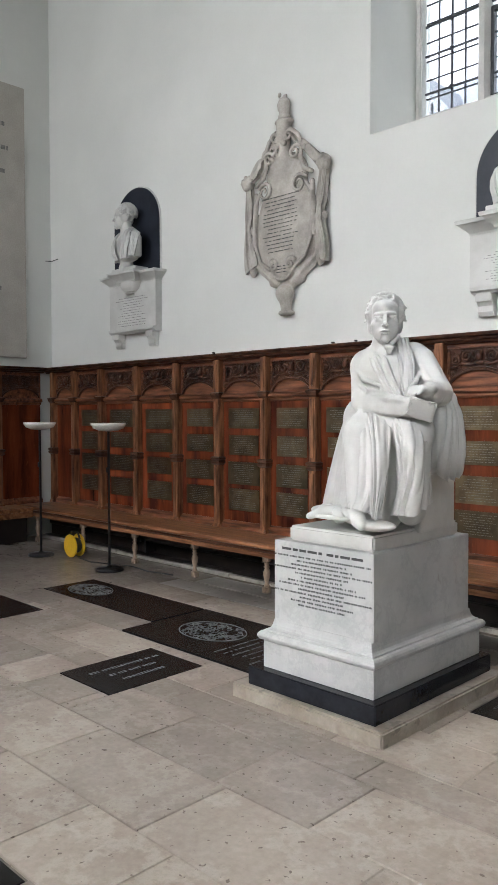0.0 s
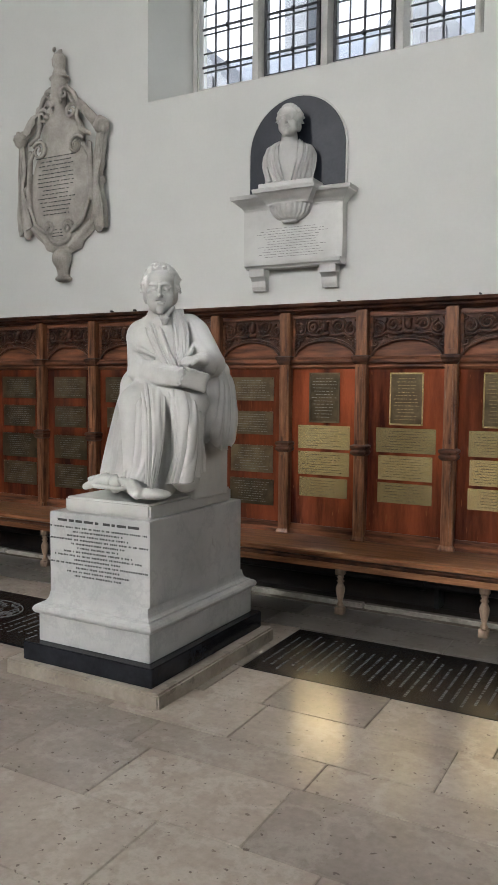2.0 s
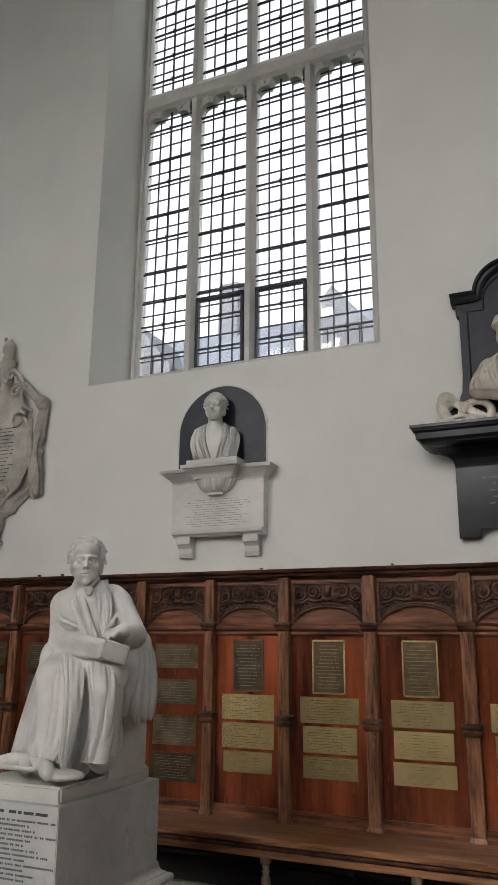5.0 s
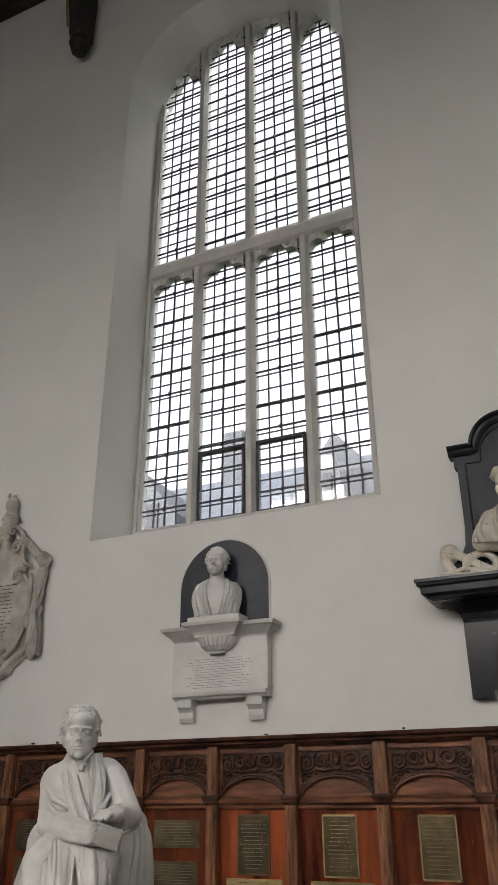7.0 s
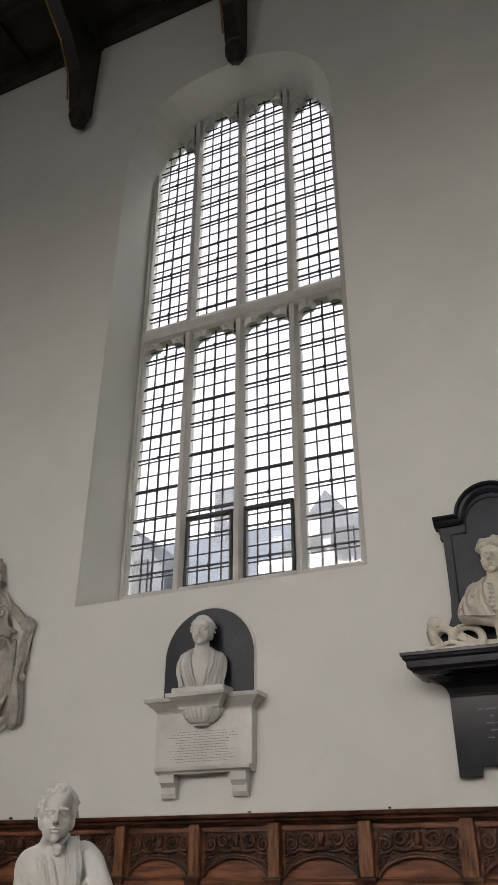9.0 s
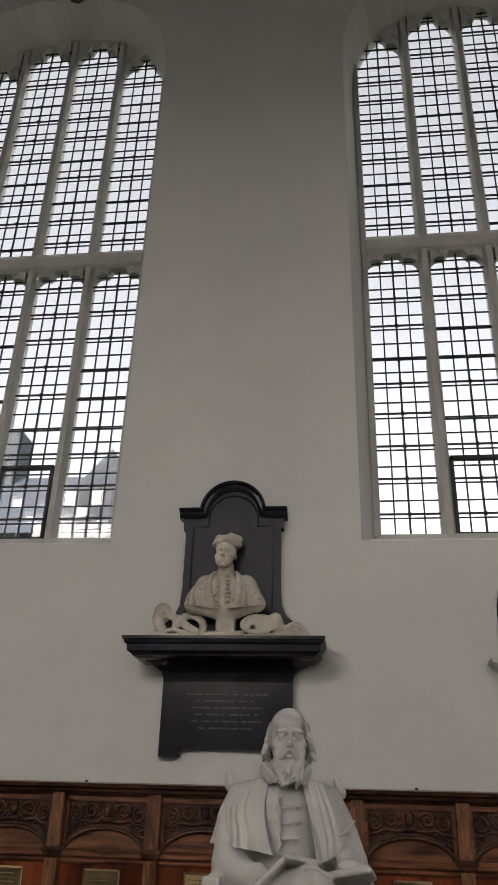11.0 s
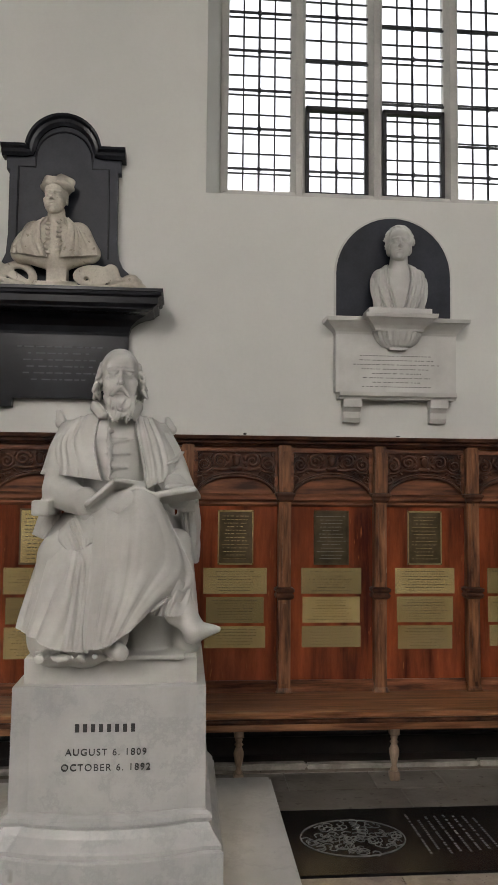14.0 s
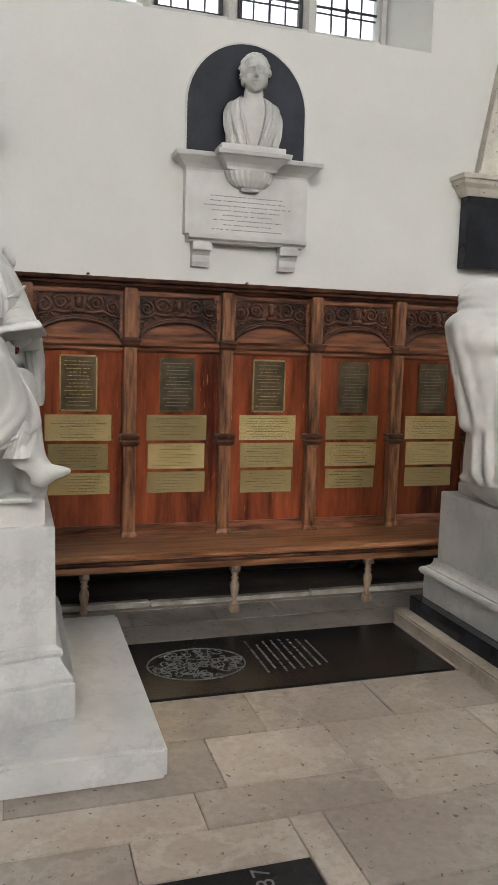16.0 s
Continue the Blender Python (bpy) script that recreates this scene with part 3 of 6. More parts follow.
for k in range(-5, 12):
    box(bm, -3.44 + 1.135 * k - 0.03, -3.44 + 1.135 * k + 0.03, YF, -0.16, ZC + 0.16, ZC + 0.26)
for k in range(1, 12):
    box(bm, XL, XR, -0.9 * k - 0.04, -0.9 * k + 0.04, ZC + 0.13, ZC + 0.26)
tagged(part("ceiling", bm, CEILING), "dark painted timber ceiling with beams and curved brackets", "ceiling", kind="structure")
for k in range(-1, 4):
    bx = -3.44 + 2.27 * k
    pts = [(bx - 0.10, y - 0.012, z) for y, z in ((-0.30, 10.62), (-0.38, 11.05), (-0.62, 11.45), (-1.05, 11.78), (-1.6, 11.98))]
    tagged(part("trim_gilded_rib", tube(bmesh.new(), pts, 0.014, 6), GOLD), "thin gilded rib along a roof bracket", "trim", "gilded ribs", "structure")


# ---- the two tall windows ----
def cusped(u):
    """A trefoil head: a pointed middle lobe and two side lobes that meet in cusps."""
    a, z = abs(u), 0.0
    if a < 0.40:
        z = 0.50 + (0.40 ** 2 - a * a) ** 0.5 + 0.10 * (1 - a / 0.40) ** 2
    if abs(a - 0.62) < 0.38:
        z = max(z, 0.02 + 1.25 * (0.38 ** 2 - (a - 0.62) ** 2) ** 0.5)
    return z


LIGHTS = [-0.903, -0.301, 0.301, 0.903]
LW = 0.243
pane_me = mesh_of("pane", boxed(-0.0555, 0.0555, -0.002, 0.002, -0.0725, 0.0725), GLASS)


def tall_window(xc, name):
    w = thing(name, "tall stone-mullioned window of leaded clear glass, lower lights with iron casements", "window", at=(xc, 0.56, 3.95), kind="structure")
    w.matrix_world = Matrix.Translation((xc, 0.56, 3.95))
    Z0 = 3.95

    def put(nm, b, mat, label="", smooth=False, parent=None):
        return part(nm, b, mat, parent or w, label, smooth)

    def mullion(x, half, z0, z1):
        b = bmesh.new()
        prof = [(-half, -0.02), (-half * 0.45, -0.085), (half * 0.45, -0.085), (half, -0.02), (half, 0.05), (half * 0.5, 0.09), (-half * 0.5, 0.09), (-half, 0.05)]
        return rings(b, [[(x + px, py, z) for px, py in prof] for z in (z0, z1)])

    for x in (-0.602, 0.0, 0.602):
        put("mullion", mullion(x, 0.056, 0.0, 6.62), STONE)
    for s in (-1, 1):
        put("jamb", boxed(s * 1.142 if s > 0 else -1.20, 1.20 if s > 0 else -1.142, -0.09, 0.06, 0.0, 5.62, 0.012), STONE)
    b = along_x(bmesh.new(), [(-0.10, 2.93), (-0.06, 2.90), (0.05, 2.90), (0.05, 3.10), (-0.06, 3.12), (-0.10, 3.05)], -1.15, 1.15)
    put("transom", b, STONE)
    put("window_sill", along_x(bmesh.new(), [(-0.10, -0.03), (0.06, 0.0), (0.06, 0.05), (-0.07, 0.035)], -1.18, 1.18), STONE)

    def head(x, zs, rise, top):
        b, n = bmesh.new(), 36
        cu = [(x + LW * (2 * i / n - 1), zs + rise * cusped(2 * i / n - 1)) for i in range(n + 1)]
        up = [(px, top(px)) for px, _ in cu]
        fl = [[(px, y, pz) for px, pz in row] for y, row in ((-0.055, cu), (-0.075, up), (0.05, up), (0.05, cu))]
        rings(b, fl, cap=False, closed=False)
        rings(b, [fl[3], fl[0]], cap=False, closed=False)
        for s in (-1, 1):
            tube(b, [(x + s * LW * (1 - 0.42 * i / 5), -0.066, zs + rise * 0.55 + 0.10 * math.sin(i * 0.6)) for i in range(6)], 0.010, 5)
        return b

    def crown(px):
        return SPRING + 1.22 * max(0.0, 1 - abs(px / B_HALF) ** 2.6) ** 0.5 - Z0

    for i, x in enumerate(LIGHTS):
        put("tracery", head(x, 2.74, 0.20, lambda p: 2.97), STONE)
        put("tracery", head(x, 5.78 if i in (0, 3) else 6.08, 0.36, lambda p: crown(p) + 0.02), STONE)
    # leading and saddle bars of each light
    rnd = random.Random(int(xc * 10))
    for i, x in enumerate(LIGHTS):
        for tier, (z0, z1) in enumerate(((0.04, 2.98), (3.11, 6.35 if i in (1, 2) else 6.08))):
            b = bmesh.new()
            rows = round((z1 - z0) / 0.151)
            pitch = (z1 - z0) / rows
            for c in (-1, 0, 1):
                t = 0.006 if c else 0.0085
                box(b, x + c * 0.121 - t, x + c * 0.121 + t, -0.008, 0.008, z0, z1)
            for r in range(rows + 1):
                box(b, x - LW - 0.01, x + LW + 0.01, -0.007, 0.007, z0 + r * pitch - 0.005, z0 + r * pitch + 0.005)
                if r % 2 == 1:
                    zz = z0 + r * pitch + rnd.choice((0.030, 0.036, -0.03))
                    box(b, x - LW - 0.02, x + LW + 0.02, -0.026, -0.012, zz - 0.0075, zz + 0.0075)
                    lathe(b, [(0.016, zz - 0.016), (0.016, zz + 0.016)], x, -0.02, 6)
            put("leading", b, LEAD)
            if tier == 0 and i in (1, 2):
                c = bmesh.new()
                for q in ((-LW, -LW + 0.028, 0.03, 0.73), (LW - 0.028, LW, 0.03, 0.73), (-LW, LW, 0.03, 0.058), (-LW, LW, 0.70, 0.735)):
                    box(c, x + q[0], x + q[1], -0.045, 0.012, q[2], q[3], 0.004)
                cas = put("casement", c, IRON, "black iron opening casement")
                hn = boxed(x - LW + 0.006, x - LW + 0.022, -0.062, -0.046, 0.30, 0.42, 0.004)
                put("handle", hn, IRON, parent=cas)
            if tier == 0:
                for r in range(rows):
                    for k in range(4):
                        p = new("pane", pane_me)
                        p.parent = w
                        p.location = (x + (k - 1.5) * 0.121, 0, z0 + (r + 0.5) * pitch)
                        p.rotation_euler = (rnd.gauss(0, 0.012), 0, rnd.gauss(0, 0.012))
                        p.visible_shadow = False
            else:
                g = bmesh.new()
                for r in range(rows):
                    for k in range(4):
                        mm = Matrix.Translation((x + (k - 1.5) * 0.121, 0, z0 + (r + 0.5) * pitch)) @ Euler((rnd.gauss(0, 0.012), 0, rnd.gauss(0, 0.012))).to_matrix().to_4x4()
                        box(g, -0.0555, 0.0555, -0.002, 0.002, -0.0725, 0.0725, m=mm)
                o = put("upper_panes", g, GLASS)
                o["kind"] = "stuff"
                o.visible_shadow = False
    return w


for xc, nm in WIN:
    tall_window(xc, nm)

# the court outside
tagged(part("ground_court", boxed(-70, 70, 0.95, 90, -1.2, -1.0), GRASS), "lawn of the court outside the windows", "ground", kind="structure")
house = thing("college_range", "grey stone college range with a slate roof seen through glass", "building", at=(0, 0, 0))
b = boxed(-34, -2.6, 16, 24, -1.0, 9.6)
part("wall", b, ASHLAR, house)
b = along_x(bmesh.new(), [(15.6, 9.6), (20, 13.4), (24.4, 9.6)], -34, -2.4)
part("roof", b, ROOFSLATE, house, "blue-grey slate roof")
for gx in (-12.6, -5.4):
    b = rings(bmesh.new(), [[(gx - 1.5, y, 9.4), (gx + 1.5, y, 9.4), (gx + 1.5, y, 10.6), (gx, y, 12.4), (gx - 1.5, y, 10.6)] for y in (15.7, 19.5)])
    part("dormer", b, ASHLAR, house)
    for sx in (-0.5, 0.5):
        part("window", boxed(gx + sx - 0.35, gx + sx + 0.35, 15.62, 15.72, 9.7, 11.0), LEAD, house)
part("chimney", boxed(-11.2, -10.3, 19.4, 20.6, 12.5, 15.2, 0.05), ASHLAR, house)


# ---- panelling, bench ----
POSTS = [-7.44, -6.96, -6.396, -5.724, -5.049, -4.425, -3.80, -3.213, -2.605, -2.0, -1.408, -0.82, -0.198, 0.438, 1.078, 1.718, 2.358, 2.998, 3.63, 4.262, 4.894, 5.526, 6.158]
DADO = "oak wainscot bays"


def scroll(bm, cx, cz, r, turns, a0, sgn, y, rad):
    pts, rr = [], []
    for i in range(22):
        f = i / 21
        a = a0 + sgn * f * turns * 6.283
        q = r * (1 - 0.85 * f)
        pts.append((cx + q * math.cos(a), y - 0.006 * f, cz + q * math.sin(a)))
        rr.append(rad * (1 - 0.35 * f))
    tube(bm, pts, rr, 6)
    lathe_pts = [(cx, y, cz)]
    bmesh.ops.create_icosphere(bm, subdivisions=1, radius=r * 0.22, matrix=Matrix.Translation(lathe_pts[0]))


def wainscot_bay():
    """One bay, 0.62 wide, its left pilaster centred on x = 0 and its face towards -y."""
    W = 0.62
    root = thing("wainscot_bay", "red mahogany panel in a brown oak frame with a carved frieze", "wainscot", DADO)
    part("panel", boxed(0.04, W - 0.04, -0.045, 0.0, 0.46, 1.66), PANEL, root, "polished red mahogany panel")
    part("base_rail", along_x(bmesh.new(), [(0, 0.40), (-0.085, 0.40), (-0.085, 0.455), (-0.06, 0.475), (-0.05, 0.49), (0, 0.49)], 0.04, W - 0.04), OAK_RAIL, root)
    part("head_rail", along_x(bmesh.new(), [(0, 1.625), (-0.05, 1.625), (-0.07, 1.64), (-0.07, 1.655), (-0.10, 1.67), (-0.10, 1.69), (-0.075, 1.71), (0, 1.71)], 0.04, W - 0.04), OAK_RAIL, root)
    # lunette under a segmental arch
    x0, x1, zc, sp = 0.065, W - 0.065, 1.71, 0.115
    half = (x1 - x0) / 2
    arch = [(W / 2 + half * u, zc + sp * (1 - u * u) ** 0.62) for u in (-math.cos(math.pi * i / 16) for i in range(17))]
    part("lunette", prism(bmesh.new(), [(x1, zc - 0.005), (x0, zc - 0.005)] + arch[1:-1], -0.045, 0.0), OAK_RAIL, root)
    b = bmesh.new()
    tube(b, [(x, -0.062, z + 0.004) for x, z in arch], 0.010, 6)
    tube(b, [(x, -0.052, z + 0.020) for x, z in arch], 0.006, 6)
    part("arch_moulding", b, OAK_DARK, root, smooth=True)
    part("frieze_ground", boxed(0.04, W - 0.04, -0.035, 0.0, 1.71, 2.02), OAK_DARK, root)
    # carved scrollwork with a small head in the middle
    b = bmesh.new()
    for s in (-1, 1):
        cx = W / 2
        scroll(b, cx + s * 0.105, 1.925, 0.050, 1.6, 3.14 if s > 0 else 0.0, -s, -0.045, 0.011)
        scroll(b, cx + s * 0.205, 1.905, 0.046, 1.6, 1.57, s, -0.045, 0.010)
        scroll(b, cx + s * 0.235, 1.805, 0.036, 1.5, 1.57, -s, -0.045, 0.009)
        scroll(b, cx + s * 0.245, 1.965, 0.020, 1.2, 0.0, s, -0.045, 0.007)
        tube(b, [(cx + s * 0.03, -0.045, 1.87), (cx + s * 0.09, -0.05, 1.862), (cx + s * 0.15, -0.05, 1.875), (cx + s * 0.19, -0.045, 1.85), (cx + s * 0.235, -0.045, 1.845)], [0.008, 0.011, 0.010, 0.009, 0.006], 6)
        for lx, lz, a in ((0.06, 1.895, 40), (0.155, 1.955, 70), (0.16, 1.85, -30), (0.20, 1.83, 10), (0.25, 1.86, 80), (0.055, 1.955, 120)):
            bmesh.ops.create_icosphere(b, subdivisions=1, radius=1, matrix=Matrix.Translation((cx + s * lx, -0.042, lz)) @ Matrix.Rotation(radians(a * s), 4, 'Y') @ Matrix.Diagonal((0.022, 0.013, 0.009, 1)))
    bmesh.ops.create_icosphere(b, subdivisions=2, radius=1, matrix=Matrix.Translation((W / 2, -0.058, 1.925)) @ Matrix.Diagonal((0.026, 0.026, 0.036, 1)))
    bmesh.ops.create_icosphere(b, subdivisions=1, radius=1, matrix=Matrix.Translation((W / 2, -0.05, 1.955)) @ Matrix.Diagonal((0.034, 0.02, 0.02, 1)))
    bmesh.ops.create_icosphere(b, subdivisions=1, radius=1, matrix=Matrix.Translation((W / 2, -0.05, 1.878)) @ Matrix.Diagonal((0.045, 0.018, 0.02, 1)))
    part("carved_frieze", b, OAK_DARK, root, "dark oak carving of scrolls round a small head", True)
    b = bmesh.new()
    for q in ((0.04, W - 0.04, 1.985, 2.02), (0.04, 0.062, 1.71, 1.985), (W - 0.062, W - 0.04, 1.71, 1.985)):
        box(b, q[0], q[1], -0.062, -0.034, q[2], q[3], 0.006)
    part("frieze_frame", b, OAK_RAIL, root)
    # pilaster
    p = part("pilaster", boxed(-0.040, 0.040, -0.115, 0.0, 0.40, 2.03, 0.006), OAK, root, "moulded brown oak pilaster")
    part("fillet", boxed(-0.020, 0.020, -0.123, -0.114, 1.75, 1.99, 0.004), OAK, p)
    part("fillet", boxed(-0.020, 0.020, -0.123, -0.114, 1.13, 1.64, 0.004), OAK, p)
    part("fillet", boxed(-0.020, 0.020, -0.123, -0.114, 0.48, 1.00, 0.004), OAK, p)
    for lv, nm in (([(1.655, 0.0), (1.67, 0.012), (1.685, 0.014), (1.70, 0.022), (1.712, 0.022), (1.72, 0.0)], "capital"),
                   ([(1.02, 0.0), (1.035, 0.016), (1.05, 0.018), (1.062, 0.008), (1.075, 0.02), (1.09, 0.02), (1.10, 0.0)], "ring")):
        part(nm, rect_loft(bmesh.new(), -0.041, 0.041, -0.116, -0.002, lv), OAK_DARK, p)
    part("foot", rect_loft(bmesh.new(), -0.041, 0.041, -0.116, -0.002, [(0.405, 0.010), (0.43, 0.010), (0.45, 0.002), (0.452, 0.0)]), OAK, p)
    return root


first = wainscot_bay()
for i, (a, c) in enumerate(zip(POSTS, POSTS[1:])):
    m = Matrix.Translation((a, 0, 0)) @ Matrix.Diagonal(((c - a) / 0.62, 1, 1, 1))
    if i == 0:
        bay0 = first
        first.matrix_basis = m
    else:
        first.scale = (1, 1, 1)
        copy_thing(first, m)
first.matrix_basis = Matrix.Translation((POSTS[0], 0, 0)) @ Matrix.Diagonal(((POSTS[1] - POSTS[0]) / 0.62, 1, 1, 1))
for k in range(6):
    side = copy_thing(first, Matrix.Translation((XL, -0.16 - 0.62 * k, 0)) @ Matrix.Rotation(radians(90), 4, 'Z') @ Matrix.Translation((-0.62, 0, 0)) @ Matrix.Diagonal((0.62 / (POSTS[1] - POSTS[0]), 1, 1, 1)))
    side.scale = (1, 1, 1)

CORN = [(0, 2.02), (-0.085, 2.02), (-0.10, 2.035), (-0.125, 2.04), (-0.13, 2.055), (-0.165, 2.065), (-0.175, 2.085), (0, 2.10)]
tagged(part("trim_cornice", along_x(bmesh.new(), CORN, XL, 6.5), OAK_DARK), "dark moulded oak cornice along the wainscot top", "cornice", kind="structure")
b = along_x(bmesh.new(), CORN, 0.0, 4.0)
b.transform(Matrix.Translation((XL + 0.001, -4.17, 0)) @ Matrix.Rotation(radians(90), 4, 'Z'))
tagged(part("trim_cornice_end", b, OAK_DARK), "dark moulded oak cornice on the end wall", "cornice", kind="structure")
# small wedges and a loose strip lying on the cornice
rnd = random.Random(5)
for i in range(9):
    x = -4.6 + 1.15 * i + rnd.uniform(-0.5, 0.5)
    tagged(part("cornice_clip", boxed(x, x + rnd.uniform(0.012, 0.02), -0.12, -0.09, 2.095, 2.095 + rnd.uniform(0.006, 0.014), 0.002), IRON), "small dark metal clip on the wainscot cornice", "clip", "cornice clips")

# back boarding, its under-bench shade put into the colour
tagged(part("trim_back_boarding", boxed(XL, 6.5, -0.03, 0.0, 0.0, 0.40), SHADOW_BOARD), "boarding under the bench, near-black with the bench's shade", "boarding", kind="structure")
b = bmesh.new()
rnd = random.Random(3)
x = XL
while x < 6.4:
    w = rnd.uniform(0.7, 1.3)
    box(b, x, min(x + w, 6.45) - 0.006, -0.30, -0.235, 0.0, 0.035 + rnd.uniform(-0.006, 0.006), 0.008)
    x += w
tagged(part("kerb", b, KERB), "worn grey stone kerb under the bench", "kerb", kind="structure")
# dark sheet added for the unlit void behind the kerb
tagged(part("trim_pit_boarding", boxed(XL, 6.5, -0.235, -0.03, -0.011, 0.006), SHADOW_BOARD), "near-black sheet behind the kerb for the shaded void", "boarding", kind="structure")
pipe = thing("heating_pipe", "black iron heating pipe under the bench", "pipe")
part("run", tube(bmesh.new(), [(XL + 0.2, -0.14, 0.19), (-2, -0.14, 0.19), (2, -0.14, 0.19), (6.3, -0.14, 0.19)], 0.035, 10), IRON, pipe, smooth=True)
for x in (-5.6, -2.9, -0.35, 1.3, 3.95):
    q = bmesh.new()
    lathe(q, [(0.05, -0.03), (0.055, 0.0), (0.05, 0.03)], 0, 0, 10)
    q.transform(Matrix.Translation((x, -0.14, 0.19)) @ Matrix.Rotation(radians(90), 4, 'Y'))
    part("flange", q, IRON, pipe)
    part("bracket", boxed(x + 0.10, x + 0.13, -0.17, -0.03, 0.035, 0.20), IRON, pipe)

bench = thing("wall_bench", "long worn oak bench along the wainscot", "bench")
part("seat", along_x(bmesh.new(), [(-0.045, 0.375), (-0.52, 0.375), (-0.545, 0.385), (-0.548, 0.402), (-0.535, 0.415), (-0.50, 0.42), (-0.045, 0.42)], XL + 0.1, 6.4), OAK_BENCH, bench)
part("moulding", along_x(bmesh.new(), [(-0.40, 0.345), (-0.52, 0.345), (-0.53, 0.36), (-0.53, 0.374), (-0.40, 0.374)], XL + 0.1, 6.4), OAK_DARK, bench)
part("apron", boxed(XL + 0.1, 6.4, -0.515, -0.485, 0.302, 0.344, 0.003), OAK_BENCH, bench)
LEG = [(0.030, 0.0), (0.030, 0.045), (0.018, 0.050), (0.026, 0.062), (0.018, 0.075), (0.014, 0.085), (0.021, 0.11), (0.029, 0.15), (0.031, 0.175), (0.022, 0.20),
       (0.016, 0.21), (0.027, 0.222), (0.016, 0.235), (0.024, 0.25), (0.017, 0.262), (0.030, 0.268), (0.030, 0.344)]
leg_me = None
for x in (-7.14, -6.18, -5.24, -4.32, -3.40, -2.55, -1.68, -0.79, 0.14, 1.09, 2.04, 2.98, 3.91, 4.84, 5.77):
    if leg_me is None:
        q = lathe(bmesh.new(), LEG[2:-2], 0, 0, 14)
        box(q, -0.029, 0.029, -0.029, 0.029, 0.0, 0.05, 0.004)
        box(q, -0.029, 0.029, -0.029, 0.029, 0.265, 0.345, 0.004)
        leg_me = mesh_of("leg", q, OAK_LEG, True)
    o = part("leg", leg_me, OAK_LEG, bench)
    o.location = (x, -0.485, 0.0)
side_bench = thing("wall_bench", "oak bench along the end wall wainscot", "bench")
part("seat", boxed(XL + 0.05, XL + 0.50, -4.0, -0.56, 0.375, 0.42, 0.008), OAK_BENCH, side_bench)
part("apron", boxed(XL + 0.45, XL + 0.48, -4.0, -0.56, 0.302, 0.374, 0.004), OAK_BENCH, side_bench)
# near-black board stands for the shade below this seat
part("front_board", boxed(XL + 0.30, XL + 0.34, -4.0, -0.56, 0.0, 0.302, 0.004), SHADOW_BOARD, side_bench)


# ---- memorial plaques ----
def plaque(x0, x1, z0, z1, tall, tone, seed):
    y = -0.046
    root = thing("memorial_plaque", {"brass": "engraved brass memorial plate screwed to a mahogany panel", "bronze": "dark bronze memorial plate screwed to a mahogany panel",
                                      "gilt": "tall bronze plate with polished brass lettering on a panel"}[tone], "plaque", "memorial plaques")
    root.location = ((x0 + x1) / 2, y, (z0 + z1) / 2)
    hw, hh = (x1 - x0) / 2, (z1 - z0) / 2
    part("plate", boxed(-hw, hw, -0.006, 0.0, -hh, hh, 0.0015), BRASS if tone == "brass" else BRONZE, root)
    lines = int(hh * 2 / (0.021 if not tall else 0.026))
    part("lettering", bars(bmesh.new(), -hw * 0.86, hw * 0.86, -hh * 0.84, hh * 0.84, max(3, lines), -0.006, seed, fill=0.36, ragged=0.45, word=(0.008, 0.026), gap=0.006, t=0.0006),
         ENGRAVE if tone == "brass" else (BRASS if tone == "gilt" else GILT), root)
    if tall:
        f = bmesh.new()
        for q in ((-hw, hw, hh - 0.012, hh), (-hw, hw, -hh, -hh + 0.012), (-hw, -hw + 0.010, -hh, hh), (hw - 0.010, hw, -hh, hh)):
            box(f, q[0], q[1], -0.0085, -0.005, q[2], q[3], 0.001)
        part("border", f, BRASS if tone == "gilt" else BRONZE, root)
    for sx in (-1, 1):
        s = bmesh.new()
        bmesh.ops.create_icosphere(s, subdivisions=1, radius=0.005, matrix=Matrix.Translation((sx * (hw - 0.012), -0.007, hh - 0.010)))
        part("screw", s, BRASS, root)


rnd = random.Random(11)
for i, (a, c) in enumerate(zip(POSTS, POSTS[1:])):
    if i == 0:
        continue
    mid, w = (a + c) / 2, c - a
    if i <= 9:
        for k in range(4):
            top = 1.565 - 0.255 * k
            hgt = rnd.uniform(0.17, 0.215)
            hw = w * rnd.uniform(0.30, 0.34)
            plaque(mid - hw, mid + hw, top - hgt, top, False, "bronze", 100 * i + k)
    else:
        tone = {10: "bronze", 11: "gilt", 12: "gilt", 13: "bronze", 14: "bronze", 15: "gilt", 16: "bronze", 17: "gilt", 18: "bronze"}.get(i, "bronze")
        if i == 13:
            tone = "brass"
        plaque(mid - 0.118, mid + 0.118, 1.24, 1.60, True, tone, 100 * i)
        for k, (z0, z1, hw) in enumerate(((1.05, 1.22, 0.207), (0.86, 1.03, 0.196), (0.70 if i != 17 else 0.685, 0.84, 0.193))):
            hw += rnd.uniform(-0.008, 0.008)
            if i == 13 and k == 2:
                z0 -= 0.06
            plaque(mid - hw, mid + hw, z0, z1, False, "brass", 100 * i + k + 1)


# ---- plinths and statues ----
def bowed(x0, x1, y0, y1, o, bow, n=10):
    """A rectangle whose front (y0) bows out between two straight returns."""
    a, b = x0 - o, x1 + o
    r = 0.075
    pts = [(a, y0 - o)]
    for i in range(n + 1):
        u = i / n
        pts.append((a + r + (b - a - 2 * r) * u, y0 - o - bow * math.sin(math.pi * u) ** 0.8))
    return pts + [(b, y0 - o), (b, y1 + o), (a, y1 + o)]


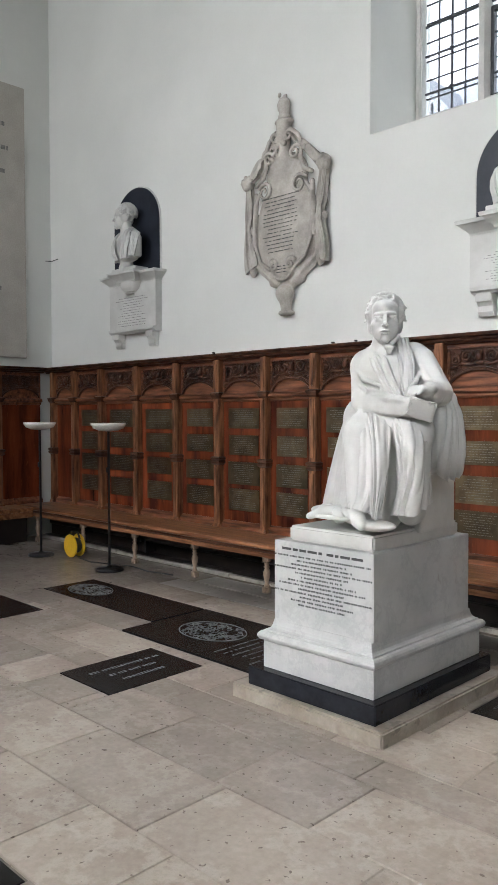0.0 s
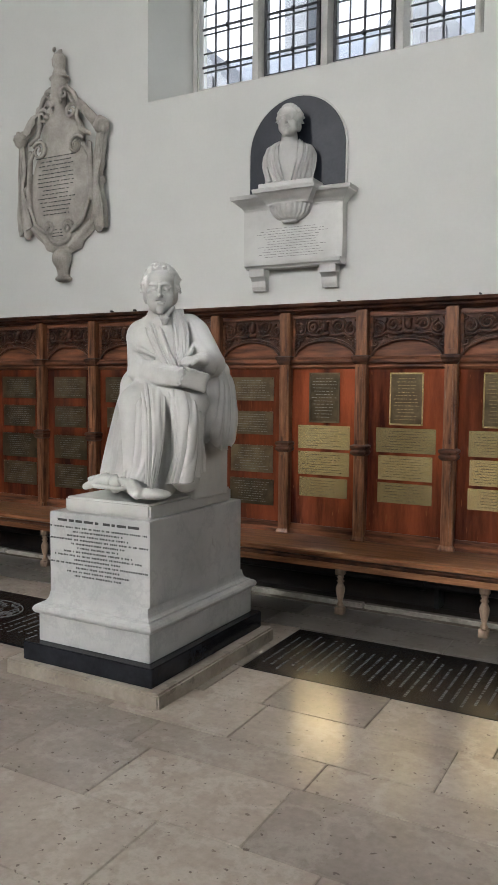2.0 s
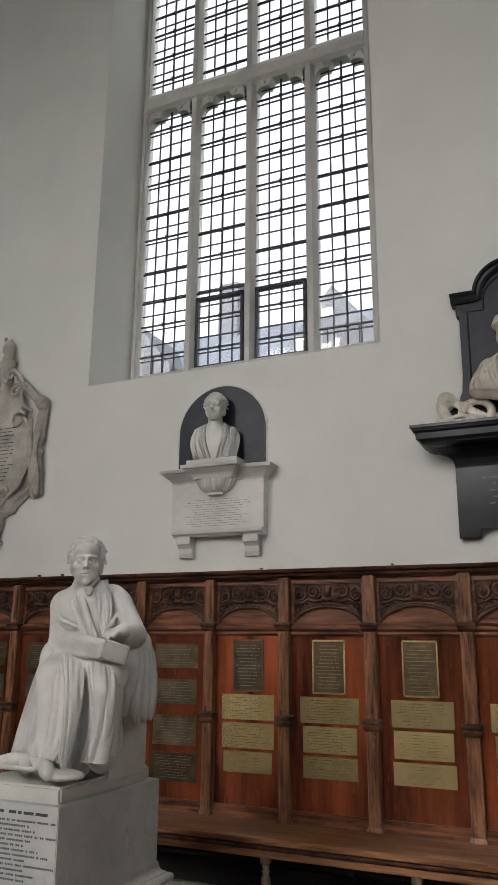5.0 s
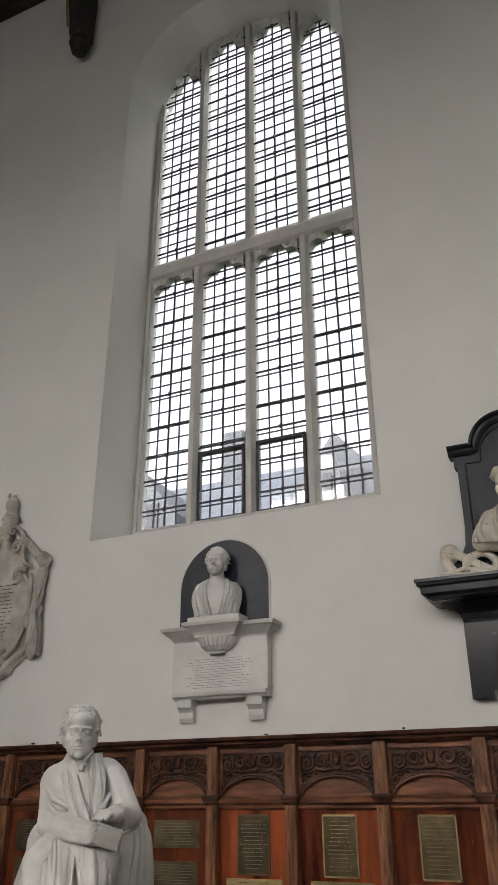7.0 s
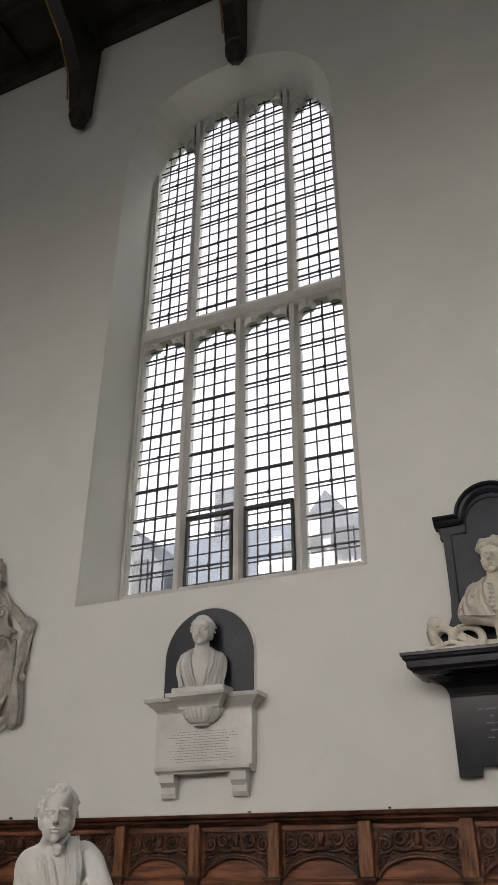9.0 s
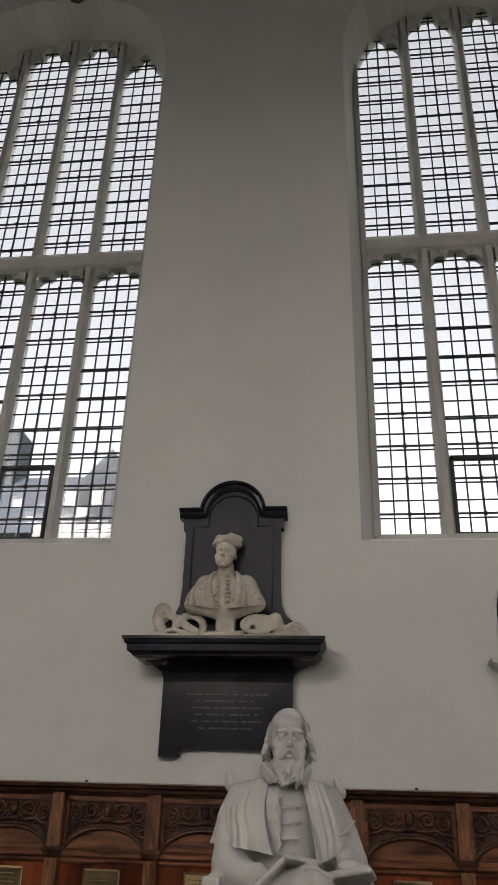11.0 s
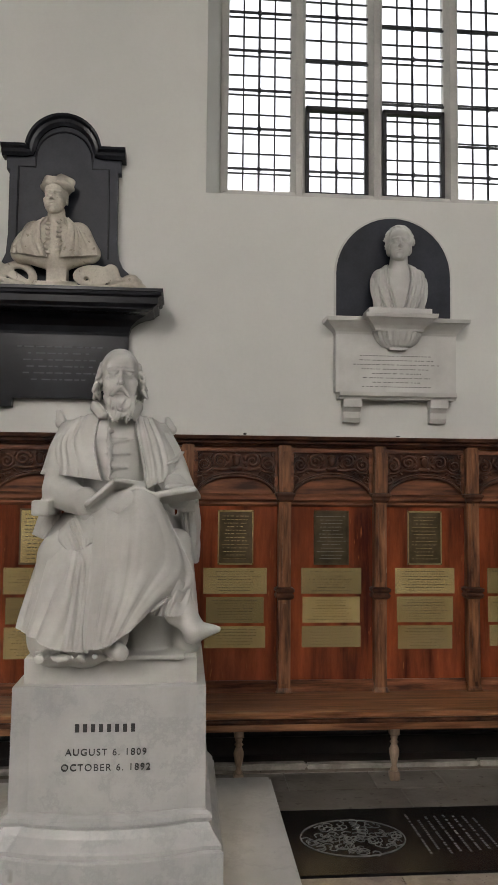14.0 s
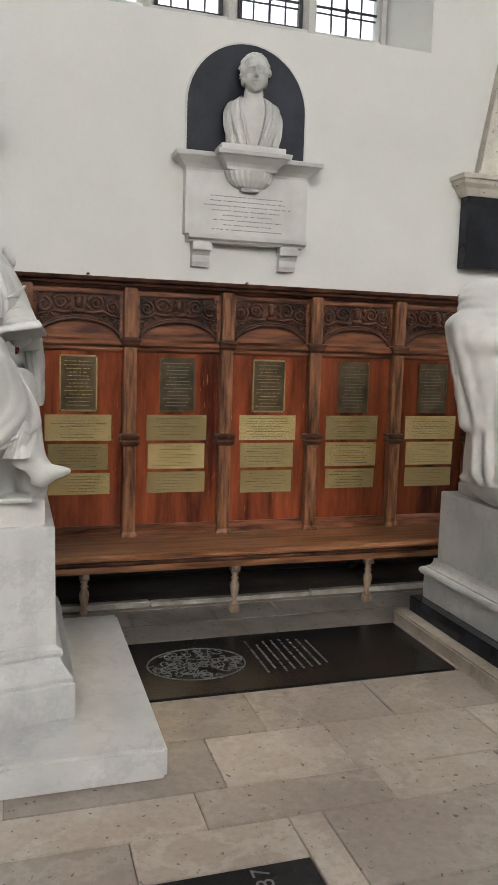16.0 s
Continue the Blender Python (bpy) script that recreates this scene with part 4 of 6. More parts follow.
def square_plinth(cx, cy, label):
    root = thing("plinth", label, "plinth", at=(cx, cy, 0))
    part("step", boxed(-0.485, 0.485, -0.475, 0.70, -0.045, 0.075, 0.010), STEP_STONE, root, "worn pale stone step with chipped edges")
    part("black_course", boxed(-0.400, 0.420, -0.435, 0.66, 0.075, 0.172, 0.005), BLACK, root, "polished black marble course")
    part("base", boxed(-0.335, 0.372, -0.385, 0.62, 0.172, 0.318, 0.004), MARBLE_PLINTH, root)
    lv = [(0.318, -0.004), (0.320, 0.012), (0.328, 0.020), (0.341, 0.024), (0.354, 0.020), (0.363, 0.010), (0.365, -0.006), (0.373, -0.008), (0.376, -0.018), (0.383, -0.028), (0.396, -0.035), (0.412, -0.039), (0.425, -0.041)]
    part("moulding", rect_loft(bmesh.new(), -0.335, 0.372, -0.385, 0.62, lv), MARBLE_PLINTH, root)
    part("die", boxed(-0.292, 0.342, -0.345, 0.545, 0.425, 0.848, 0.004), MARBLE_PLINTH, root)
    part("upper_slab", boxed(-0.225, 0.315, -0.305, 0.48, 0.848, 0.925, 0.012), MARBLE, root)
    return root


p1 = square_plinth(-1.425, -1.855, "square white marble plinth with cut inscription and stone step")
rnd = random.Random(2)
b = bars(bmesh.new(), -0.235, 0.305, 0.797, 0.825, 1, -0.346, 1, fill=0.9, ragged=0.0)
part("title_lettering", b, INK, p1)
b = bmesh.new()
for i, half in enumerate((0.31, 0.16, 0.20, 0.31, 0.17, 0.13, 0.22, 0.28, 0.15, 0.31, 0.14, 0.20, 0.15)):
    z = 0.776 - 0.0205 * i
    x = 0.025 - half
    while x < 0.025 + half - 0.006:
        w = min(rnd.uniform(0.004, 0.008), 0.025 + half - x)
        box(b, x, x + w, -0.3465, -0.345, z - 0.0042, z + 0.0042)
        x += w + (0.004 if rnd.random() < 0.84 else 0.014)
part("lettering", b, INK, p1)
p1.location = (-1.425, -1.855, 0.0)
p3 = square_plinth(4.40, -1.56, "square grey-white marble plinth on a black course and chipped stone step")

p2 = thing("plinth", "tall white marble plinth with a bowed front and cut dates", "plinth", at=(1.42, -1.44, 0))
W2 = (-0.43, 0.40, -0.47, 0.48)


def bow_part(nm, lv, bow, mat, label="", smooth=False):
    return part(nm, rings(bmesh.new(), [[(x, y, z) for x, y in bowed(*W2, o, bow)] for z, o in lv]), mat, p2, label, smooth)


p2step = part("step", boxed(-0.78, 0.78, -0.85, 0.69, 0.0, 0.132, 0.014), MARBLE_PLINTH, p2, "broad low white marble step")
bow_part("base", [(0.132, 0.055), (0.275, 0.055), (0.282, 0.050)], 0.07, MARBLE_PLINTH)
bow_part("moulding", [(0.282, 0.045), (0.300, 0.046), (0.31, 0.040), (0.345, 0.012), (0.375, -0.004), (0.382, 0.006), (0.395, 0.010), (0.41, 0.006), (0.418, -0.012), (0.425, -0.018)], 0.06, MARBLE_PLINTH)
bow_part("die", [(0.425, -0.018), (0.915, -0.022), (0.92, -0.026)], 0.035, MARBLE_PLINTH)
bow_part("upper_slab", [(0.92, -0.060), (1.022, -0.060), (1.027, -0.064)], 0.03, MARBLE)
b = bmesh.new()
for i in range(8):
    box(b, -0.148 + 0.032 * i, -0.132 + 0.032 * i, -0.488, -0.466, 0.745, 0.776)
part("title_lettering", b, INK, p2)
for txt, z in (("AUGUST 6. 1809", 0.664), ("OCTOBER 6. 1892", 0.604)):
    writing("date_lettering", txt, 0.038, INK, Matrix.Translation((-0.022, -0.488 + 0.004, z)) @ Matrix.Rotation(radians(90), 4, 'X') @ Matrix.Diagonal((1.0, 1, 1, 1)), p2, 0.004)


# seated man in a long gown with a closed book, on the square plinth
P = [blk((-1.29, -1.62, 1.06), (0.20, 0.17, 0.16), 0.01, 0.02),
     cap((-1.337, -1.680, 1.339), (-1.331, -1.730, 1.720), 0.175, 0.165, 0.04),
     cap((-1.456, -1.760, 1.771), (-1.187, -1.710, 1.799), 0.078, 0.080, 0.05),
     cap((-1.311, -1.770, 1.762), (-1.295, -1.800, 1.864), 0.115, 0.075, 0.04),
     cap((-1.291, -1.800, 1.834), (-1.271, -1.840, 1.932), 0.062, 0.056, 0.02),
     cap((-1.460, -1.770, 1.746), (-1.385, -1.870, 1.579), 0.070, 0.064, 0.02),
     cap((-1.370, -1.880, 1.573), (-0.987, -2.060, 1.536), 0.066, 0.048, 0.02),
     cap((-1.133, -1.740, 1.766), (-0.959, -1.840, 1.610), 0.084, 0.066, 0.03),
     cap((-0.947, -1.860, 1.604), (-0.918, -2.030, 1.606), 0.060, 0.044, 0.02),
     cap((-0.930, -1.950, 1.602), (-0.925, -1.990, 1.604), 0.056, 0.056, 0.005),
     ell((-0.924, -2.070, 1.613), (0.056, 0.045, 0.028), 0.012, rz=20), ell((-0.881, -2.060, 1.620), (0.046, 0.042, 0.030), 0.012, rz=-25),
     blk((-0.908, -2.065, 1.523), (0.056, 0.018, 0.046), 0.003, 0.003, rz=34, rx=30, ry=16), blk((-0.903, -2.088, 1.531), (0.060, 0.005, 0.050), 0.002, 0.003, rz=34, rx=30, ry=16),
     cap((-1.436, -1.700, 1.408), (-1.316, -2.000, 1.411), 0.130, 0.085, 0.025), cap((-1.207, -1.700, 1.394), (-0.996, -2.000, 1.395), 0.130, 0.085, 0.025), cap((-1.318, -1.940, 1.456), (-0.986, -1.970, 1.427), 0.075, 0.075, 0.03),
     cap((-1.316, -2.000, 1.405), (-1.258, -2.070, 1.022), 0.080, 0.060, 0.02), cap((-0.996, -2.000, 1.395), (-1.035, -1.960, 1.036), 0.082, 0.070, 0.02),
     cap((-1.135, -1.950, 1.354), (-1.177, -1.950, 1.006), 0.072, 0.066, 0.02, folds=(0.008, 4, 1)),
     cap((-1.257, -2.090, 1.002), (-1.168, -2.190, 0.984), 0.044, 0.030, 0.012), cap((-1.183, -2.170, 0.997), (-1.143, -2.220, 0.979), 0.030, 0.024, 0.01),
     cap((-1.521, -1.680, 1.492), (-1.616, -1.740, 0.992), 0.050, 0.105, 0.03), cap((-1.231, -1.840, 1.794), (-1.133, -1.910, 1.566), 0.075, 0.085, 0.03), cap((-1.460, -1.720, 1.477), (-1.399, -1.800, 1.021), 0.14, 0.15, 0.03),
     cap((-1.040, -1.660, 1.568), (-1.016, -1.660, 1.274), 0.070, 0.078, 0.03), cap((-1.219, -1.640, 1.539), (-1.135, -1.600, 1.266), 0.12, 0.10, 0.04),
     cap((-1.404, -2.040, 1.007), (-1.469, -2.090, 1.010), 0.036, 0.032, 0.012), cap((-1.469, -2.090, 1.010), (-1.552, -2.110, 0.978), 0.028, 0.018, 0.010), cap((-1.563, -2.060, 1.008), (-1.488, -2.020, 1.028), 0.016, 0.018, 0.010), ell((-1.372, -2.090, 0.998), (0.04, 0.035, 0.045), 0.012),
     cap((-1.328, -2.100, 1.025), (-1.276, -2.130, 0.993), 0.018, 0.014, 0.01), cap((-1.473, -2.140, 0.988), (-1.282, -2.150, 0.989), 0.012, 0.012, 0.01),
     ell((-1.131, -2.130, 0.973), (0.115, 0.085, 0.026), 0.006)]
for i in range(4):
    P.append(cap((-0.937 + 0.020 * i, -2.090 - 0.006 * i, 1.631 - 0.004 * i), (-0.937 - 0.014 + 0.020 * i, -2.090 - 0.034, 1.631 - 0.034), 0.0105, 0.0085, 0.005))
# neck cloth bow, sleeve and forearm creases
P += [cap((-1.296, -1.870, 1.894), (-1.204, -1.915, 1.845), 0.013, 0.012, 0.004), cap((-1.183, -1.860, 1.897), (-1.194, -1.915, 1.845), 0.013, 0.012, 0.004), ell((-1.190, -1.925, 1.838), (0.030, 0.012, 0.016), 0.004), ell((-1.193, -1.920, 1.819), (0.022, 0.010, 0.014), 0.006)]
P += crease([(-1.464, -1.840, 1.756), (-1.360, -1.900, 1.685), (-1.220, -1.930, 1.640)], 0.014, 0.008)
P += crease([(-1.419, -1.880, 1.672), (-1.294, -1.950, 1.618), (-1.174, -1.980, 1.605)], 0.014, 0.008)
P += crease([(-1.322, -1.950, 1.537), (-1.149, -2.030, 1.515), (-0.986, -2.100, 1.504)], 0.014, 0.008)
P += crease([(-1.272, -1.970, 1.600), (-1.112, -2.050, 1.575), (-0.986, -2.100, 1.563)], 0.012, 0.008)
P += crease([(-1.119, -1.800, 1.826), (-1.052, -1.840, 1.736), (-0.961, -1.880, 1.662)], 0.014, 0.008)
P += crease([(-1.077, -1.770, 1.811), (-1.011, -1.800, 1.722), (-0.934, -1.840, 1.648)], 0.014, 0.008)
P += crease([(-1.059, -1.860, 1.707), (-1.034, -1.930, 1.662), (-1.021, -2.000, 1.624)], 0.014, 0.008)
P += crease([(-0.941, -1.900, 1.537), (-0.904, -1.920, 1.570), (-0.897, -1.880, 1.625)], 0.015, 0.008)
CLOTH = [
    # gown over the near leg, from the hip to the hem
    drape([[(-1.662, -1.620, 1.565), (-1.455, -1.800, 1.526), (-1.308, -1.900, 1.502), (-1.194, -1.950, 1.492)], [(-1.705, -1.660, 1.390), (-1.409, -1.930, 1.413), (-1.226, -2.060, 1.419), (-1.158, -2.010, 1.391)],
           [(-1.719, -1.720, 1.196), (-1.415, -1.970, 1.225), (-1.217, -2.090, 1.236), (-1.133, -2.050, 1.254)], [(-1.731, -1.760, 1.036), (-1.413, -2.010, 1.092), (-1.218, -2.110, 1.114), (-1.114, -2.080, 1.130)],
           [(-1.719, -1.800, 0.944), (-1.415, -2.040, 1.018), (-1.227, -2.130, 1.037), (-1.139, -2.110, 1.009)]], 0.016, 7.0, 1.0, 0.35),
    # pointed front edge of the gown
    drape([[(-1.306, -1.990, 1.520), (-1.207, -2.000, 1.503), (-1.119, -2.000, 1.487)], [(-1.193, -2.100, 1.371), (-1.121, -2.110, 1.351), (-1.086, -2.060, 1.359)], [(-1.160, -2.130, 1.194), (-1.106, -2.130, 1.183), (-1.088, -2.080, 1.219)],
           [(-1.141, -2.150, 1.035), (-1.104, -2.150, 1.000), (-1.098, -2.120, 1.011)]], 0.012, 2.6, 2.0, 0.5),
    # skirt over the far knee
    drape([[(-1.118, -2.010, 1.492), (-0.980, -2.070, 1.477), (-0.941, -1.960, 1.433)], [(-1.050, -2.070, 1.360), (-0.914, -2.130, 1.348), (-0.909, -1.990, 1.316)], [(-1.042, -2.040, 1.195), (-0.926, -2.100, 1.187), (-0.926, -1.960, 1.177)],
           [(-1.111, -2.020, 1.010), (-0.957, -2.070, 1.037), (-0.940, -1.930, 1.077)]], 0.016, 4.4, 3.0, 0.4),
    # wide sleeve hanging beside the seat
    drape([[(-1.012, -1.850, 1.650), (-0.996, -1.780, 1.651), (-1.040, -1.620, 1.621)], [(-0.998, -1.870, 1.504), (-0.933, -1.800, 1.504), (-0.980, -1.600, 1.503)], [(-0.990, -1.870, 1.341), (-0.913, -1.830, 1.328), (-0.948, -1.600, 1.339)],
           [(-1.007, -1.830, 1.254), (-0.939, -1.800, 1.204), (-0.963, -1.600, 1.244)], [(-1.073, -1.700, 1.215), (-1.000, -1.680, 1.170), (-1.001, -1.580, 1.205)]], 0.019, 3.2, 4.0, 0.55),
    # the two front bands of the gown
    drape([[(-1.419, -1.800, 1.858), (-1.324, -1.820, 1.899)], [(-1.302, -1.920, 1.758), (-1.196, -1.930, 1.776)], [(-1.209, -1.970, 1.656), (-1.124, -1.970, 1.671)], [(-1.119, -2.010, 1.565), (-1.040, -2.020, 1.575)]], 0.006, 1.6, 5.0, 1.0),
    drape([[(-1.221, -1.840, 1.892), (-1.181, -1.770, 1.900)], [(-1.135, -1.920, 1.769), (-1.087, -1.860, 1.775)], [(-1.094, -1.970, 1.676), (-1.047, -1.920, 1.687)], [(-1.046, -2.000, 1.581), (-1.014, -1.960, 1.592)]], 0.006, 1.6, 7.0, 1.0),
]
HD = head_prims((-1.261, -1.860, 1.982), 1.06, 35)
statue("statue", P, 0.0075, MARBLE, "white marble seated man in a gown with a closed book", head=HD, cloth=CLOTH)

# seated bearded man, cloak over crossed legs, open book, on the bowed plinth
P = [blk((1.40, -1.30, 1.28), (0.29, 0.14, 0.26), 0.015, 0.03), blk((1.40, -1.26, 1.72), (0.25, 0.05, 0.22), 0.02, 0.03),
     blk((1.084, -1.620, 1.641), (0.038, 0.16, 0.034), 0.008, 0.01), blk((1.712, -1.600, 1.660), (0.038, 0.15, 0.034), 0.008, 0.01),
     blk((1.09, -1.46, 1.35), (0.03, 0.04, 0.30), 0.008, 0.02), blk((1.70, -1.46, 1.35), (0.03, 0.04, 0.30), 0.008, 0.02),
     cap((1.080, -1.320, 2.099), (1.095, -1.340, 2.045), 0.016, 0.030, 0.012), cap((1.610, -1.320, 2.072), (1.627, -1.340, 2.020), 0.016, 0.030, 0.012),
     cap((1.369, -1.440, 1.521), (1.368, -1.480, 1.919), 0.20, 0.175, 0.05),
     cap((1.193, -1.460, 1.943), (1.534, -1.460, 1.944), 0.080, 0.080, 0.05),
     cap((1.374, -1.500, 1.970), (1.379, -1.540, 2.071), 0.085, 0.066, 0.03),
     cap((1.160, -1.480, 1.902), (1.141, -1.580, 1.725), 0.092, 0.085, 0.03), cap((1.140, -1.600, 1.709), (1.297, -1.800, 1.658), 0.075, 0.048, 0.02),
     cap((1.578, -1.480, 1.909), (1.670, -1.580, 1.737), 0.088, 0.072, 0.03), cap((1.670, -1.600, 1.724), (1.662, -1.780, 1.706), 0.062, 0.044, 0.02),
     cap((1.276, -1.770, 1.681), (1.294, -1.800, 1.643), 0.054, 0.050, 0.006), cap((1.656, -1.740, 1.747), (1.667, -1.750, 1.686), 0.050, 0.048, 0.006),
     ell((1.332, -1.840, 1.659), (0.055, 0.045, 0.028), 0.012, rz=30), ell((1.662, -1.820, 1.730), (0.052, 0.045, 0.026), 0.012, rz=-30),
     blk((1.348, -1.865, 1.694), (0.080, 0.070, 0.010), 0.003, 0.003, ry=-42, rz=14, rx=-18), blk((1.460, -1.870, 1.741), (0.070, 0.070, 0.009), 0.003, 0.003, ry=8, rz=10, rx=-14),
     blk((1.663, -1.870, 1.696), (0.098, 0.070, 0.010), 0.004, 0.004, ry=-9, rz=-8, rx=-14), blk((1.662, -1.860, 1.708), (0.092, 0.066, 0.008), 0.003, 0.003, ry=-12, rz=-8, rx=-14),
     cap((1.263, -1.500, 1.523), (1.503, -1.940, 1.634), 0.15, 0.095, 0.025), cap((1.503, -1.940, 1.627), (1.677, -1.930, 1.291), 0.095, 0.062, 0.03),
     cap((1.654, -1.930, 1.296), (1.687, -1.940, 1.234), 0.066, 0.070, 0.012), cap((1.715, -1.950, 1.201), (1.748, -1.980, 1.155), 0.050, 0.046, 0.012), cap((1.748, -1.980, 1.155), (1.836, -2.060, 1.176), 0.044, 0.014, 0.012),
     cap((1.721, -1.950, 1.122), (1.748, -1.970, 1.117), 0.020, 0.020, 0.01),
     cap((1.536, -1.500, 1.499), (1.366, -1.880, 1.472), 0.15, 0.11, 0.05), cap((1.206, -1.550, 1.473), (1.193, -1.800, 1.441), 0.13, 0.10, 0.03), cap((1.367, -1.880, 1.448), (1.412, -1.960, 1.134), 0.10, 0.07, 0.03),
     cap((1.190, -1.780, 1.427), (1.181, -1.820, 1.110), 0.11, 0.13, 0.03), cap((1.288, -1.800, 1.418), (1.296, -1.840, 1.113), 0.12, 0.13, 0.03), cap((1.419, -1.820, 1.540), (1.450, -1.880, 1.237), 0.12, 0.09, 0.03),
     cap((1.415, -1.980, 1.097), (1.459, -2.060, 1.086), 0.040, 0.032, 0.012), cap((1.664, -1.700, 1.486), (1.719, -1.740, 1.069), 0.07, 0.06, 0.03), cap((1.547, -1.700, 1.311), (1.551, -1.720, 1.066), 0.13, 0.10, 0.03),
     blk((1.40, -1.60, 1.032), (0.31, 0.30, 0.010), 0.006, 0.01)]
for i in range(4):
    P.append(ell((1.372, -1.668, 1.932)[:2] + (1.985 - 0.062 * i,), (0.010, 0.008, 0.010), 0.004))
    P += crease([(1.307, -1.640, 1.933)[:2] + (1.955 - 0.062 * i,), (1.383, -1.660, 1.933)[:2] + (1.945 - 0.062 * i,), (1.474, -1.640, 1.936)[:2] + (1.95 - 0.062 * i,)], 0.005, 0.014)
P += crease([(1.352, -1.655, 2.033), (1.362, -1.670, 1.907), (1.362, -1.680, 1.777)], 0.010, 0.006)
rnd = random.Random(4)
for i in range(40):
    a = rnd.random()
    P.append(ell((1.12 + 0.34 * a, -1.93 - 0.09 * rnd.random(), 1.045 + 0.02 * rnd.random()), (0.024, 0.008, 0.014), 0.003, rz=rnd.uniform(0, 180), rx=rnd.uniform(-40, 40)))
# collar points and sleeve creases
P += [cap((1.283, -1.580, 2.111), (1.335, -1.640, 2.060), 0.020, 0.018, 0.008), cap((1.481, -1.580, 2.115), (1.447, -1.640, 2.062), 0.020, 0.018, 0.008), cap((1.283, -1.580, 2.096), (1.314, -1.630, 2.048), 0.022, 0.010, 0.006), cap((1.481, -1.580, 2.100), (1.470, -1.630, 2.043), 0.022, 0.010, 0.006)]
for i in range(4):
    P += crease([(1.109, -1.660, 1.741)[:2] + (1.735 - 0.026 * i,), (1.188, -1.710, 1.717)[:2] + (1.715 - 0.028 * i,), (1.273, -1.800, 1.693)[:2] + (1.70 - 0.028 * i,)], 0.010, 0.010)
    P += crease([(1.689, -1.550, 1.868)[:2] + (1.90 - 0.05 * i,), (1.659, -1.620, 1.839)[:2] + (1.86 - 0.05 * i,), (1.614, -1.660, 1.811)[:2] + (1.84 - 0.05 * i,)], 0.011, 0.010)
CLOTH = [
    # cloak falling smooth over the crossed knee to a slanting hem
    drape([[(1.295, -1.820, 1.622), (1.402, -1.920, 1.674), (1.503, -2.000, 1.726), (1.566, -1.990, 1.706), (1.602, -1.900, 1.672)], [(1.287, -1.900, 1.531), (1.394, -2.030, 1.554), (1.508, -2.100, 1.580), (1.608, -2.050, 1.570), (1.665, -1.940, 1.543)],
           [(1.287, -1.940, 1.388), (1.384, -2.050, 1.391), (1.497, -2.100, 1.411), (1.623, -2.070, 1.442), (1.724, -1.960, 1.417)], [(1.269, -1.960, 1.237), (1.364, -2.050, 1.239), (1.467, -2.100, 1.258), (1.595, -2.070, 1.342), (1.734, -1.970, 1.333)],
           [(1.268, -1.970, 1.091), (1.354, -2.040, 1.095), (1.424, -2.090, 1.123), (1.510, -2.080, 1.195), (1.628, -2.030, 1.297)]], 0.010, 6.0, 2.0, 0.15),
    # cloak over the near leg
    drape([[(1.094, -1.720, 1.493), (1.170, -1.840, 1.520), (1.238, -1.920, 1.501), (1.304, -1.970, 1.437)], [(1.060, -1.760, 1.365), (1.155, -1.920, 1.386), (1.233, -1.970, 1.375), (1.304, -1.980, 1.342)],
           [(1.031, -1.800, 1.238), (1.137, -1.950, 1.238), (1.226, -2.000, 1.232), (1.315, -2.000, 1.209)], [(1.015, -1.840, 1.144), (1.120, -1.970, 1.123), (1.208, -2.020, 1.092), (1.329, -2.010, 1.076)]], 0.016, 4.4, 3.0, 0.25),
    # bunched cloth where the cloak crosses the lap
    drape([[(1.170, -1.780, 1.545), (1.226, -1.800, 1.597), (1.302, -1.820, 1.629)], [(1.178, -1.860, 1.511), (1.253, -1.900, 1.542), (1.335, -1.920, 1.590)], [(1.221, -1.910, 1.473), (1.289, -1.960, 1.477), (1.366, -2.000, 1.537)]], 0.012, 3.4, 1.0, 0.7),
    # cape of the coat over both upper arms
    drape([[(1.309, -1.580, 2.076), (1.210, -1.540, 2.055), (1.104, -1.400, 2.040)], [(1.295, -1.670, 1.931), (1.153, -1.610, 1.943), (1.051, -1.420, 1.922)], [(1.318, -1.730, 1.829), (1.161, -1.650, 1.845), (1.039, -1.460, 1.835)], [(1.345, -1.750, 1.760), (1.169, -1.670, 1.784), (1.027, -1.480, 1.795)]], 0.008, 4.0, 5.0, 0.6),
    drape([[(1.456, -1.580, 2.079), (1.544, -1.540, 2.054), (1.612, -1.400, 2.037)], [(1.493, -1.670, 1.934), (1.607, -1.610, 1.930), (1.684, -1.420, 1.906)], [(1.522, -1.720, 1.828), (1.626, -1.640, 1.832), (1.722, -1.460, 1.792)], [(1.533, -1.730, 1.729), (1.615, -1.660, 1.761), (1.733, -1.500, 1.733)]], 0.008, 4.0, 6.0, 0.6),
    # coat skirts hanging behind the arms of the chair
    drape([[(1.038, -1.500, 1.620), (1.101, -1.540, 1.601), (1.135, -1.560, 1.602)], [(1.004, -1.500, 1.516), (1.074, -1.550, 1.493), (1.129, -1.580, 1.505)]], 0.010, 2.4, 8.0, 0.6),
    drape([[(1.681, -1.560, 1.659), (1.731, -1.540, 1.647), (1.761, -1.460, 1.686)], [(1.709, -1.580, 1.530), (1.741, -1.540, 1.487), (1.774, -1.460, 1.520)], [(1.733, -1.600, 1.403), (1.747, -1.560, 1.387), (1.762, -1.460, 1.391)]], 0.010, 2.4, 9.0, 0.6),
    # trouser leg above the crossed shoe
    drape([[(1.622, -2.000, 1.368), (1.677, -2.020, 1.371), (1.730, -1.950, 1.328)], [(1.579, -2.000, 1.220), (1.670, -2.030, 1.221), (1.747, -1.950, 1.229)]], 0.010, 3.0, 10.0, 0.7),
]
